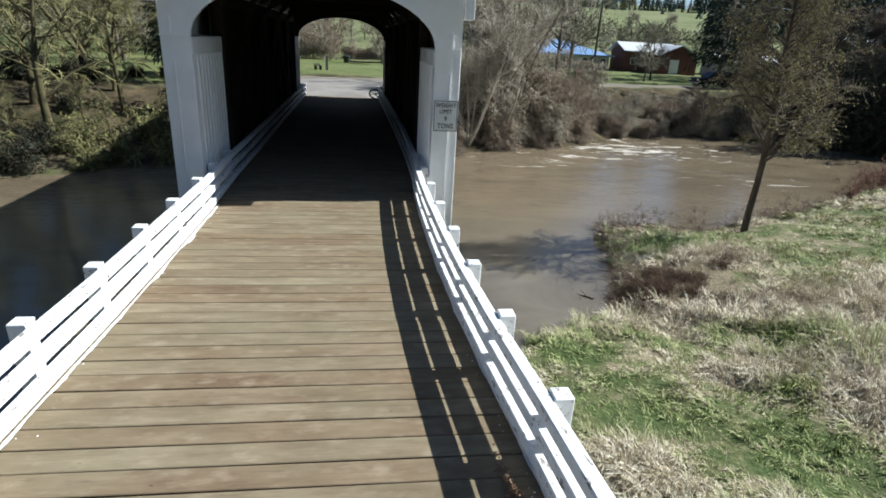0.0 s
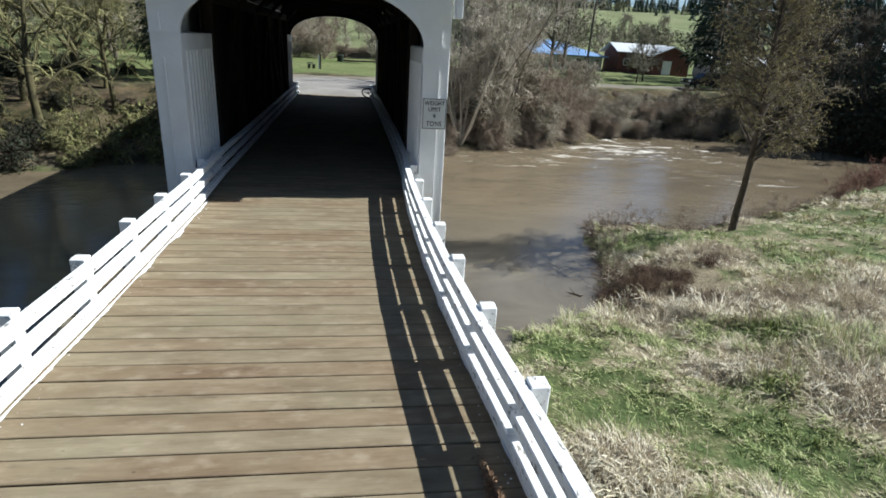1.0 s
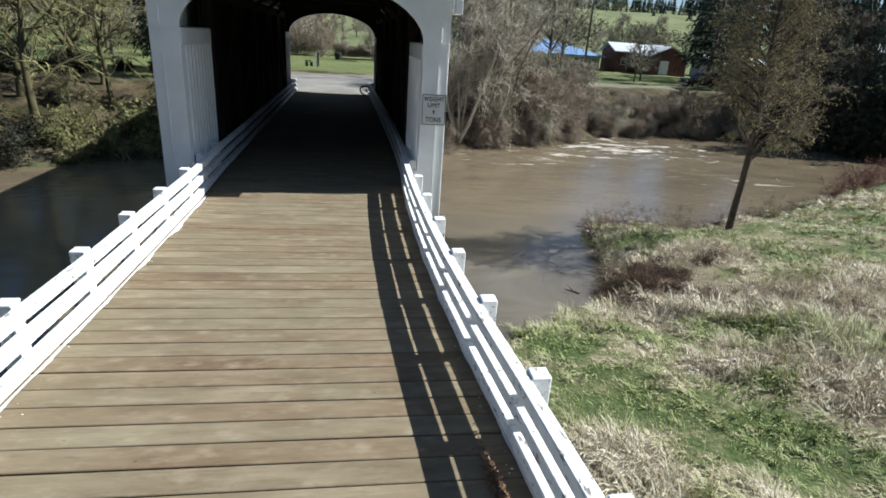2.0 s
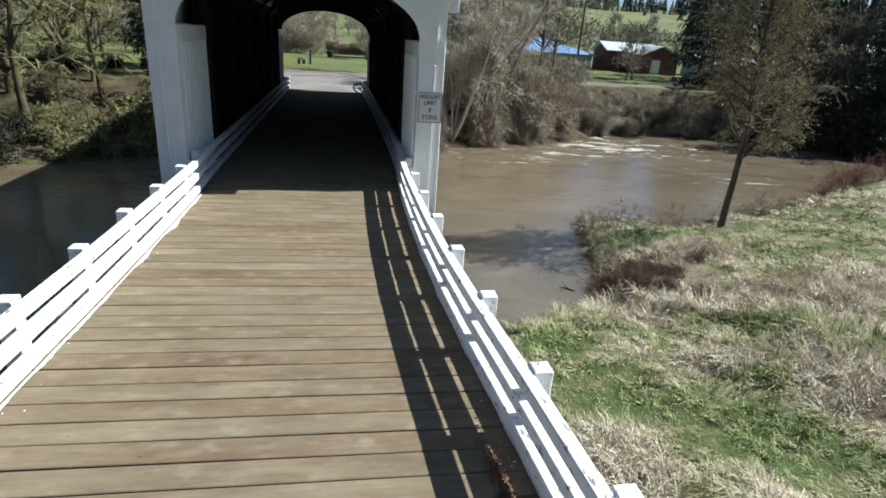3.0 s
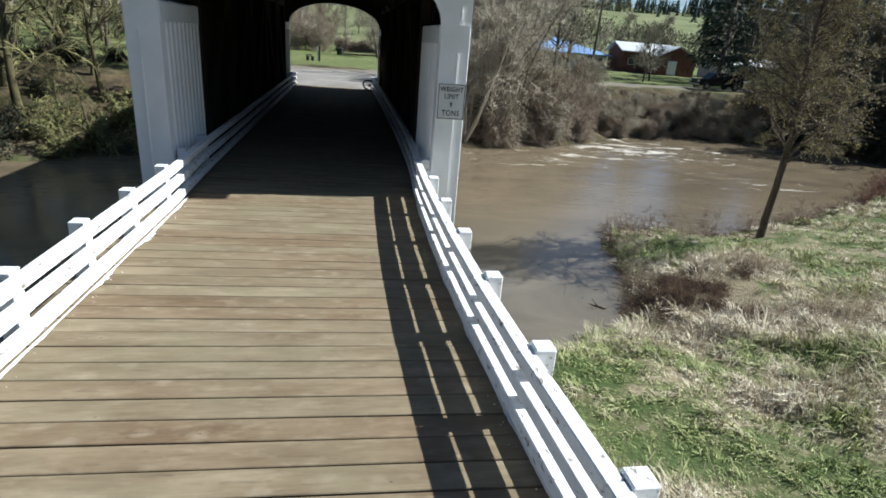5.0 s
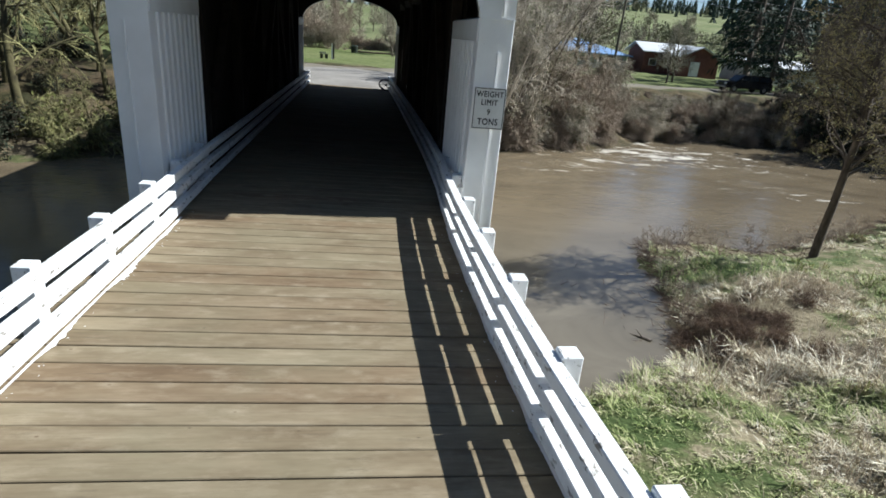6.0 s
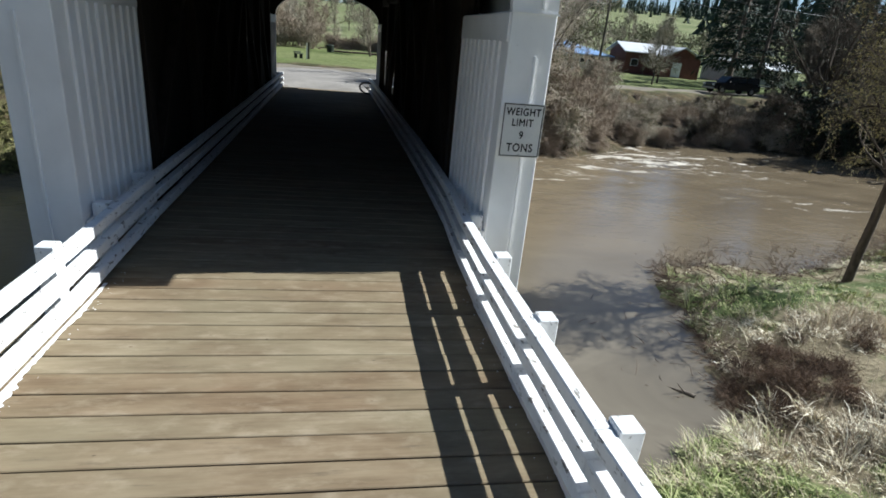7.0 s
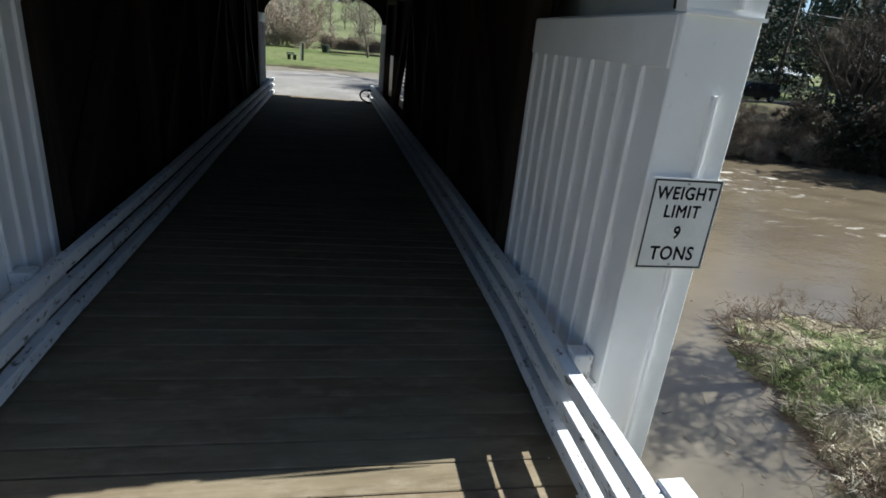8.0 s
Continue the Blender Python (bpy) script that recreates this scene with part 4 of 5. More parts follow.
for i in range(60):
    x = rng0.uniform(22.5, 45)
    y = float(far_shore(x)) + rng0.uniform(0.3, 7.0)
    room = 0.2 - 0.075 * (y - 50) - float(height(x, y))
    plant("bramble", "tangled brown bramble bush on the far bank", "bush", bramble_a if i % 3 else bramble_b, x, y, rng0.uniform(0, 360), min(0.85, max(0.28, room / 2.5)), "far bank brambles")

# dark trees and conifers up river
fir = conifer(51, 24, 5.0)
for x, y, size in ((48.3, 66.8, 0.78), (56.6, 62.0, 0.6), (49.8, 74.0, 1.1), (63.3, 72.0, 0.8), (78.5, 70.0, 1.2), (55.6, 82.0, 1.15), (91.0, 82.0, 1.3), (74.8, 88.0, 1.2), (18.3, 97.0, 0.8), (25.0, 104.0, 0.9)):
    plant("conifer", "tall dark green conifer behind the river", "tree", fir, x, y, rng0.uniform(0, 360), size, "conifers")
# the large ones stand mostly past the right of view, added for their shade
for x, y, size in ((68.0, 55.0, 0.9), (73.5, 57.0, 1.0), (79.0, 58.5, 1.0), (66.5, 61.5, 0.75), (80.3, 68.0, 1.2), (55.1, 57.8, 0.36), (59.9, 59.3, 0.4), (51.3, 57.0, 0.3)):
    plant("conifer", "tall dark green conifer behind the river", "tree", fir, x, y, rng0.uniform(0, 360), size, "conifers")
# mostly out of view on the right, added to throw shade on bank and water
for x, y, size in ((48.6, 47.4, 0.55), (50.6, 45.2, 0.65), (51.6, 43.8, 0.65), (53.6, 46.6, 0.7), (54.6, 43.6, 0.7), (49.2, 54.6, 0.3), (51.8, 55.4, 0.32), (57.2, 43.4, 0.65), (60.0, 43.0, 0.6), (57.0, 47.2, 0.6), (62.5, 45.5, 0.65), (59.8, 50.5, 0.6)):
    plant("conifer", "dense dark conifer added to shade the river bank", "tree", fir, x, y, rng0.uniform(0, 360), size, "conifers")
# dark-leaved bushes stand in for the shade that lies over the banks
shade_bush = bare_tree(54, 2.9, stems=12, radius=0.04, limbs=48, boughs=4, twigs=5, reach=0.55, first=0.08, droop=0.4, twig_r=0.016, twig_len=0.7, leaves=2600, leaf=0.2, wood=TWIG_DARK, thin=TWIG_DARK, foliage=IVY)
for i in range(26):
    x = 40.5 + i * 0.76 + rng0.uniform(-0.5, 0.5)
    plant("bush", "dense dark evergreen bush added for the bank's shade", "bush", shade_bush, x, float(far_shore(x)) + rng0.uniform(0.3, 4.0), rng0.uniform(0, 360), rng0.uniform(0.75, 1.1), "shaded bank bushes")
for i in range(16):
    x = 42 + i * 1.35 + rng0.uniform(-0.5, 0.5)
    plant("bush", "tall dense dark evergreen thicket added for the bank's shade", "bush", shade_bush, x, float(far_shore(x)) + rng0.uniform(1.5, 4.5), rng0.uniform(0, 360), rng0.uniform(1.6, 2.2), "shaded bank bushes")
# more of them, set to throw shade on the far water
for x, y, size in ((45.6, 49.4, 1.5), (47.0, 47.6, 1.8), (48.0, 45.4, 2.1), (49.4, 44.2, 2.3), (50.6, 43.6, 2.3), (52.4, 43.0, 2.4)):
    plant("bush", "tall dense dark evergreen thicket added for the bank's shade", "bush", shade_bush, x, y, rng0.uniform(0, 360), size, "shaded bank bushes")
dark_tree = bare_tree(52, 9.0, stems=3, radius=0.2, limbs=36, boughs=7, twigs=7, reach=0.42, first=0.15, twig_r=0.02, twig_len=1.1, wood=BARK, thin=TWIG_OLD)
for x, y, size in ((51.8, 61.0, 0.8), (53.7, 61.5, 1.0), (34.4, 38.4, 0.55), (39.1, 42.5, 0.6), (44.9, 46.9, 0.7), (55.1, 60.5, 1.0), (57.5, 62.0, 1.1), (60.4, 63.5, 1.1), (56.6, 66.0, 1.1), (63.3, 66.0, 1.2)):
    plant("tree", "dark leafless tree over the shaded river bank", "tree", dark_tree, x, y if y > float(far_shore(x)) else float(far_shore(x)) + 1.0, rng0.uniform(0, 360), size, "shaded bank trees")

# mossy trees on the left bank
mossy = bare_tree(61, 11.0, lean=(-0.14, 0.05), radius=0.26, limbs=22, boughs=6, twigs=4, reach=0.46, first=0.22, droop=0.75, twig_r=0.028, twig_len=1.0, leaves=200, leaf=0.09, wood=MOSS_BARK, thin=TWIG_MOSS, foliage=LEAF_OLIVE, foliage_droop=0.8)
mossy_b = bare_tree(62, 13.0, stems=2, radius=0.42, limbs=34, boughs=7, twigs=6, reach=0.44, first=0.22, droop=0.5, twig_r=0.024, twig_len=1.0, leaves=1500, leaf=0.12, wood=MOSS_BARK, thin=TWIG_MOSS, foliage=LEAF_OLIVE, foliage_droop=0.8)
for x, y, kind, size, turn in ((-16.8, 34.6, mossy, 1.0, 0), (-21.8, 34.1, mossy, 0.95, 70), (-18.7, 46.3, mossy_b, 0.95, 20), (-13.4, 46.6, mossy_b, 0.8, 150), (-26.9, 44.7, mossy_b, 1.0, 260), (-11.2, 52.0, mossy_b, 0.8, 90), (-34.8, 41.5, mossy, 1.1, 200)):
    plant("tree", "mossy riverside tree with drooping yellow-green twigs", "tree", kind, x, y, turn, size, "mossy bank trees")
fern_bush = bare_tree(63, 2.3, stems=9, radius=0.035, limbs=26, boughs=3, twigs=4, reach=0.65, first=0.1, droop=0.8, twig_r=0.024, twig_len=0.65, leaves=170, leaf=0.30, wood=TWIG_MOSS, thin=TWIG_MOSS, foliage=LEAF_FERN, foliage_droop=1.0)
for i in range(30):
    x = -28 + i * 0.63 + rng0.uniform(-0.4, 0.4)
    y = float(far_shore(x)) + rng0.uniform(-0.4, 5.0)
    # dark bushes mixed in for the shaded gaps between the ferns
    kind = fern_bush if rng0.random() < 0.6 or x > -17 else shade_bush
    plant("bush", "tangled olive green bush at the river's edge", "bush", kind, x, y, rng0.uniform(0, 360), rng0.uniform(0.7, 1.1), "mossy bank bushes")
# dark bushes in place of the shade below the trees
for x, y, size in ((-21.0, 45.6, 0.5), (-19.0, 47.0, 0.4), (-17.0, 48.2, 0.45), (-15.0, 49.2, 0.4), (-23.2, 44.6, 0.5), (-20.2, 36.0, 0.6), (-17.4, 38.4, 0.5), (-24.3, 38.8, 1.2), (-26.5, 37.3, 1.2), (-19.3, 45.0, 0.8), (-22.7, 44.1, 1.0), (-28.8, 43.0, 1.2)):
    plant("bush", "dense dark evergreen bush added for the shade under the mossy river trees", "bush", shade_bush, x, y, rng0.uniform(0, 360), size, "mossy bank bushes")
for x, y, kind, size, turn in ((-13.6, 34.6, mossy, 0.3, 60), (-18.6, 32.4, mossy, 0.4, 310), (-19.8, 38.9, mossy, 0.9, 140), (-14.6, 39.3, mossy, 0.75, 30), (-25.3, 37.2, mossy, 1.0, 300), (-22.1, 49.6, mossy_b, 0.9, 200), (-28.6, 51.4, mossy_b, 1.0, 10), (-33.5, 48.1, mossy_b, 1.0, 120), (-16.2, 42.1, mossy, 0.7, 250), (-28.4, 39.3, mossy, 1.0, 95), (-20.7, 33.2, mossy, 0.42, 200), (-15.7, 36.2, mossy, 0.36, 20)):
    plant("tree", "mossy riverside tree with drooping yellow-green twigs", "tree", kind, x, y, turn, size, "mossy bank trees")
# mostly hidden behind the portal, added so that their shadows darken lawn and bank
for x, y, size in ((-13.4, 51.7, 0.62), (-15.4, 53.7, 0.66), (-11.8, 54.5, 0.6), (-14.2, 49.4, 0.55), (-11.0, 40.0, 0.36), (-10.3, 45.8, 0.4)):
    plant("conifer", "dense dark conifer added to shade the lawn and the bank", "tree", fir, x, y, 40 * size, size, "conifers")

# thickets behind the lawns
tall_bare = bare_tree(71, 15.0, radius=0.3, limbs=30, boughs=7, twigs=6, reach=0.45, first=0.2, twig_r=0.03, twig_len=1.5, leaves=2500, leaf=0.25, wood=BARK, thin=TWIG_GREY, foliage=LEAF_OLIVE)
for x, y, size in ((27.4, 77.0, 1.00), (31.7, 84.0, 1.05), (24.3, 88.0, 1.00), (37.5, 122.0, 0.61), (47.3, 126.0, 0.55), (57.1, 118.0, 0.55), (66.9, 120.0, 0.55), (65.1, 98.0, 0.80), (-15.8, 118.0, 0.75), (-10.9, 121.0, 0.80), (-5.9, 119.0, 0.60), (-21.8, 116.0, 0.90), (4.9, 126.0, 0.29), (10.0, 118.0, 0.34), (-35.4, 82.0, 1.00), (-29.4, 90.0, 1.00), (-43.4, 76.0, 1.00), (-51.7, 88.0, 1.10), (-23.3, 84.0, 0.90), (36.8, 70.0, 0.42), (39.2, 73.0, 0.45), (-37.2, 66.0, 0.90), (-31.0, 62.0, 0.80), (-25.1, 68.0, 0.85), (-19.4, 63.0, 0.80), (-41.2, 60.0, 0.90), (-47.4, 70.0, 1.00), (-15.1, 72.0, 0.80), (-28.2, 75.0, 0.90)):
    plant("tree", "tall leafless tree with pale olive twigs behind the lawn", "tree", tall_bare, x, y, rng0.uniform(0, 360), size, "background trees")

for x, y, kind, size in ((-20.4, 90.0, willow_a, 1.00), (-16.9, 93.0, willow_b, 0.90), (-13.4, 90.0, willow_c, 1.10), (-10.5, 94.0, willow_a, 1.00), (-7.9, 91.0, willow_c, 1.00), (-6.0, 96.0, willow_b, 0.75), (-4.1, 99.0, willow_c, 0.90), (-2.1, 103.0, willow_c, 0.38), (0.4, 101.0, willow_c, 0.29), (2.8, 104.0, willow_c, 0.34), (5.8, 102.0, willow_a, 0.34), (8.3, 100.0, willow_c, 0.42), (-14.6, 100.0, willow_a, 1.20), (-9.6, 103.0, willow_b, 1.10), (-25.5, 95.0, willow_a, 1.20), (-30.4, 84.0, willow_c, 1.00), (11.9, 93.0, willow_b, 0.80), (14.4, 90.0, willow_a, 0.90), (-17.7, 106.0, willow_a, 1.40), (-13.2, 108.0, willow_b, 1.30), (-8.7, 107.0, willow_a, 1.30), (-4.7, 109.0, willow_c, 1.40), (-0.8, 110.0, willow_a, 0.38), (4.2, 109.0, willow_a, 0.46), (8.7, 107.0, willow_a, 0.50), (39.6, 113.0, willow_a, 0.66), (44.5, 117.0, willow_b, 0.66), (49.4, 114.0, willow_a, 0.72), (54.2, 118.0, willow_b, 0.66), (59.2, 113.0, willow_a, 0.66), (64.0, 117.0, willow_b, 0.61), (33.8, 110.0, willow_a, 0.61)):
    plant("thicket", "leafless pale thicket at the edge of the lawn", "bush", kind, x, y, rng0.uniform(0, 360), size, "lawn edge thickets")

for i in range(12):
    plant("thicket", "leafless pale thicket at the edge of the lawn", "bush", (bramble_b, willow_c)[i % 2], -19 + i * 1.35, 90.5 + rng0.uniform(-1.0, 2.5), rng0.uniform(0, 360), rng0.uniform(0.6, 0.9) * (1.6 if i % 2 == 0 else 1.0), "lawn edge thickets")
for i in range(9):
    plant("hedge_bush", "red-brown leafless hedge bush at the end of the lawn", "bush", bramble_a, -1.6 + i * 1.2, 97.5 + rng0.uniform(-0.6, 0.6), rng0.uniform(0, 360), rng0.uniform(0.8, 1.05), "lawn hedge")
for x, y, size in ((1.5, 140, 0.42), (4.5, 136, 0.5), (8.0, 142, 0.45), (11.5, 136, 0.5), (6.0, 150, 0.5), (-1.5, 132, 0.45)):
    plant("tree", "leafless olive tree in the field past the lawn", "tree", tall_bare, x, y, 50 * x, size, "background trees")
plant("tree", "bare dark tree standing on the lawn", "tree", willow_b, 3.9, 83.0, 75, 0.6, "background trees")
vase_tree = bare_tree(57, 11.5, stems=6, radius=0.36, limbs=48, boughs=6, twigs=5, reach=0.4, first=0.22, twig_r=0.02, twig_len=0.9, leaves=1500, leaf=0.2, wood=TWIG_DARK, thin=TWIG_DARK, foliage=IVY)
plant("tree", "dark many-stemmed tree with ivy above the shaded bank", "tree", vase_tree, 46.6, 54.6, 40, 1.0, "ivy trees")
# a second copy out of view, added for its shadow on the river
plant("tree", "dark many-stemmed tree with ivy added to shade the water", "tree", vase_tree, 48.4, 44.6, 260, 0.9, "ivy trees")

# brown bramble patch and thin shoots on the near bank
mat_bush = bare_tree(83, 0.55, stems=16, radius=0.016, limbs=48, boughs=3, twigs=4, reach=1.1, first=0.05, droop=0.6, twig_r=0.006, twig_len=0.4, leaves=420, leaf=0.05, wood=TWIG_RED, thin=TWIG_DEAD, foliage=LEAF_BROWN)
for k in range(23):
    x, y = 10.89 + rng0.gauss(0, 1.05), 15.14 + rng0.gauss(0, 0.85)
    plant("bramble", "flattened dead brown bramble clump on the near bank", "bush", mat_bush, x, y, rng0.uniform(0, 360), rng0.uniform(0.5, 1.05), "near bank brambles")
for k in range(14):
    x = 43 + rng0.uniform(0, 16)
    plant("bramble", "tangled brown bramble bush on the far bank", "bush", bramble_b if k % 2 else bramble_a, x, float(far_shore(x)) + rng0.uniform(2.5, 7.5), rng0.uniform(0, 360), rng0.uniform(0.7, 1.0), "far bank brambles")
for x, y, size in ((16.4, 52.0, 0.8), (18.0, 53.4, 0.7), (19.6, 54.2, 0.6), (24.4, 57.0, 1.0), (22.5, 56.6, 1.0)):
    plant("bramble", "tangled brown bramble bush on the far bank", "bush", bramble_b, x, y, rng0.uniform(0, 360), size, "far bank brambles")
shoot = bare_tree(81, 1.5, stems=6, radius=0.014, limbs=12, boughs=2, twigs=3, reach=0.35, first=0.3, twig_r=0.008, twig_len=0.3, wood=TWIG_RED, thin=TWIG_RED)
for x, y in ((11.5, 22.4), (12.6, 23.4), (13.8, 23.1), (14.6, 22.7), (16.2, 22.4), (18.2, 22.6), (19.4, 22.8), (12.2, 22.0), (13.1, 23.4), (10.5, 18.4), (9.9, 16.9), (20.9, 23.1), (9.6, 15.8), (22.3, 24.1)):
    plant("sapling", "thin leafless red-brown shoots at the water's edge", "shrub", shoot, x, y, rng0.uniform(0, 360), rng0.uniform(0.7, 1.2), "shore shoots")
red_bush = bare_tree(82, 2.2, stems=12, radius=0.022, limbs=30, boughs=2, twigs=3, reach=0.34, first=0.25, twig_r=0.010, twig_len=0.45, wood=TWIG_RUST, thin=TWIG_RUST)
for i in range(9):
    x = 29.6 + i * 1.25 + rng0.uniform(-0.4, 0.4)
    plant("bush", "leafless reddish bush on the near bank", "bush", red_bush, x, float(near_shore(x)) - rng0.uniform(0.2, 2.0), rng0.uniform(0, 360), rng0.uniform(0.8, 1.2), "near bank bushes")


# ---- grass ----
def build_grass():
    """Blades in tufts: each tuft has a lean and a length of its own."""
    rng = np.random.default_rng(91)
    tufts, each = 34000, 13
    r = 5.0 + 38.0 * rng.random(tufts) ** 1.25
    a = rng.uniform(math.radians(8), math.radians(88), tufts)
    x, y = r * np.cos(a), r * np.sin(a) - 1.0
    z = height(x, y)
    keep = (z > WATER - 0.05 + 0.22 * rng.random(tufts)) & (x > 2.9) & (y < near_shore(x) + 0.4)
    patch = wobble(x, y, 0.55, 6.0) + 0.6 * wobble(x, y, 1.6, 2.0)
    keep &= rng.random(tufts) < 0.6 + 0.4 * np.clip(patch, -0.6, 1)
    keep &= (rng.random(tufts) < 0.30) | (y < 20.4 + 0.5 * wobble(x, y, 1.3, 2.0)) | (x > 18.0)
    keep &= ((x - 11.4) / 2.0) ** 2 + ((y - 15.3) / 1.3) ** 2 > 0.35 + 0.9 * rng.random(tufts)
    x, y, patch, r = x[keep], y[keep], patch[keep], r[keep]
    t = len(x)
    flow = 1.2 * wobble(x, y, 0.35, 9.0) + 0.9 * wobble(x, y, 1.1, 8.0)
    lean, tall = 2.6 + 1.6 * flow + rng.normal(0, 0.9, t), rng.lognormal(0.0, 0.35, t) * np.where((y > 20.4) & (x < 18), 0.7, 1.0)
    up = np.clip(rng.normal(0.55, 0.32, t) + 0.2 * patch, 0.05, 1.3)
    x, y, patch, r, lean, tall, up = [np.repeat(v, each) for v in (x, y, patch, r, lean, tall, up)]
    m = len(x)
    x, y = x + rng.normal(0, 0.075, m), y + rng.normal(0, 0.075, m)
    z = height(x, y)
    az = lean + rng.normal(0, 0.65, m)
    el = np.clip(up + rng.normal(0, 0.22, m), 0.03, 1.45)
    dry = np.zeros(m)
    for cx, cy, rx, ry, way in ZONES:
        dry -= np.sign(way) * np.exp(-(((x - cx) / rx) ** 2 + ((y - cy) / ry) ** 2))
    dry = np.clip(dry, -1, 1)
    ln = rng.uniform(0.14, 0.38, m) * (1 + 0.42 * dry) * tall * (1 + 0.4 * np.clip(patch, -0.5, 1.2))
    wd = rng.uniform(0.004, 0.009, m) * (0.75 + r / 22)
    d = np.stack([np.cos(az) * np.cos(el), np.sin(az) * np.cos(el), np.sin(el)], 1)
    s = np.stack([-np.sin(az), np.cos(az), rng.normal(0, 0.3, m)], 1)
    root = np.stack([x, y, z - 0.02], 1)
    mid = root + d * (ln * 0.55)[:, None]
    tip = mid + (d - np.array((0, 0, 0.55))) * (ln * 0.5)[:, None]
    tip[:, 2] = np.maximum(tip[:, 2], z + 0.02)
    w = s * wd[:, None]
    verts = np.stack([root - w, root + w, mid + w * 0.8, mid - w * 0.8, tip + w * 0.15, tip - w * 0.15], 1).reshape(-1, 3)
    i = np.arange(m)[:, None] * 6
    faces = np.concatenate([i + np.array((0, 1, 2, 3)), i + np.array((3, 2, 4, 5))])
    ob = new("grass", raw_mesh("grass", verts, faces, GRASS))
    tagged(ob, "long straw-coloured and green grass lying over the river bank", "grass", kind="stuff")


def build_stalks():
    """Dry upright stalks where the bank is straw, and dead sticks washed up along the shore."""
    rng = np.random.default_rng(97)
    lines = []
    for cx, cy, rx, ry, way in ZONES:
        if way > 0:
            continue
        for _ in range(int(200 * rx * ry)):
            x, y = cx + rng.normal(0, 0.5) * rx, cy + rng.normal(0, 0.5) * ry
            z = float(height(x, y))
            if z < WATER + 0.06 or x < 3.0:
                continue
            d = rng.normal(0, 0.32, 3)
            d[2] = 1.0
            stem, _ = bent(rng, (x, y, z - 0.03), d, rng.uniform(0.25, 0.7), 4, 0.12, -0.05)
            lines.append((stem, 0.006, 0.003))
    ob = new("dry_stalks", tubes("dry_stalks", lines, 3, STALK))
    tagged(ob, "thin dry upright stalks among the straw on the bank", "dry grass", kind="stuff")
    lines = []
    for _ in range(2300):
        x = 9.0 + 22.0 * rng.random() ** 1.7
        y = float(near_shore(x)) + rng.normal(-0.3, 0.6)
        if 11 < x < 18.5 and rng.random() < 0.55:
            y -= rng.uniform(0, 3.2)
        z = max(float(height(x, y)), WATER + 0.01)
        if z > WATER + 0.7:
            continue
        d = rng.normal(0, 1, 3)
        d[2] = abs(d[2]) * 0.35
        stick, _ = bent(rng, (x, y, z), d, rng.uniform(0.15, 0.75), 4, 0.2, -0.06)
        lines.append((stick, rng.uniform(0.006, 0.016), 0.004))
    for _ in range(70):
        x, y = rng.uniform(6.8, 11.0), rng.uniform(14.8, 20.5)
        if float(height(x, y)) > WATER:
            continue
        d = rng.normal(0, 1, 3)
        d[2] = abs(d[2]) * 0.2
        stick, _ = bent(rng, (x, y, WATER - 0.01), d, rng.uniform(0.08, 0.4), 4, 0.2, -0.02)
        lines.append((stick, rng.uniform(0.005, 0.014), 0.004))
    ob = new("shore_debris", tubes("shore_debris", lines, 4, TWIG_DEAD))
    tagged(ob, "dark dead sticks and weed washed up at the water's edge", "debris", kind="stuff")


build_stalks()
build_grass()


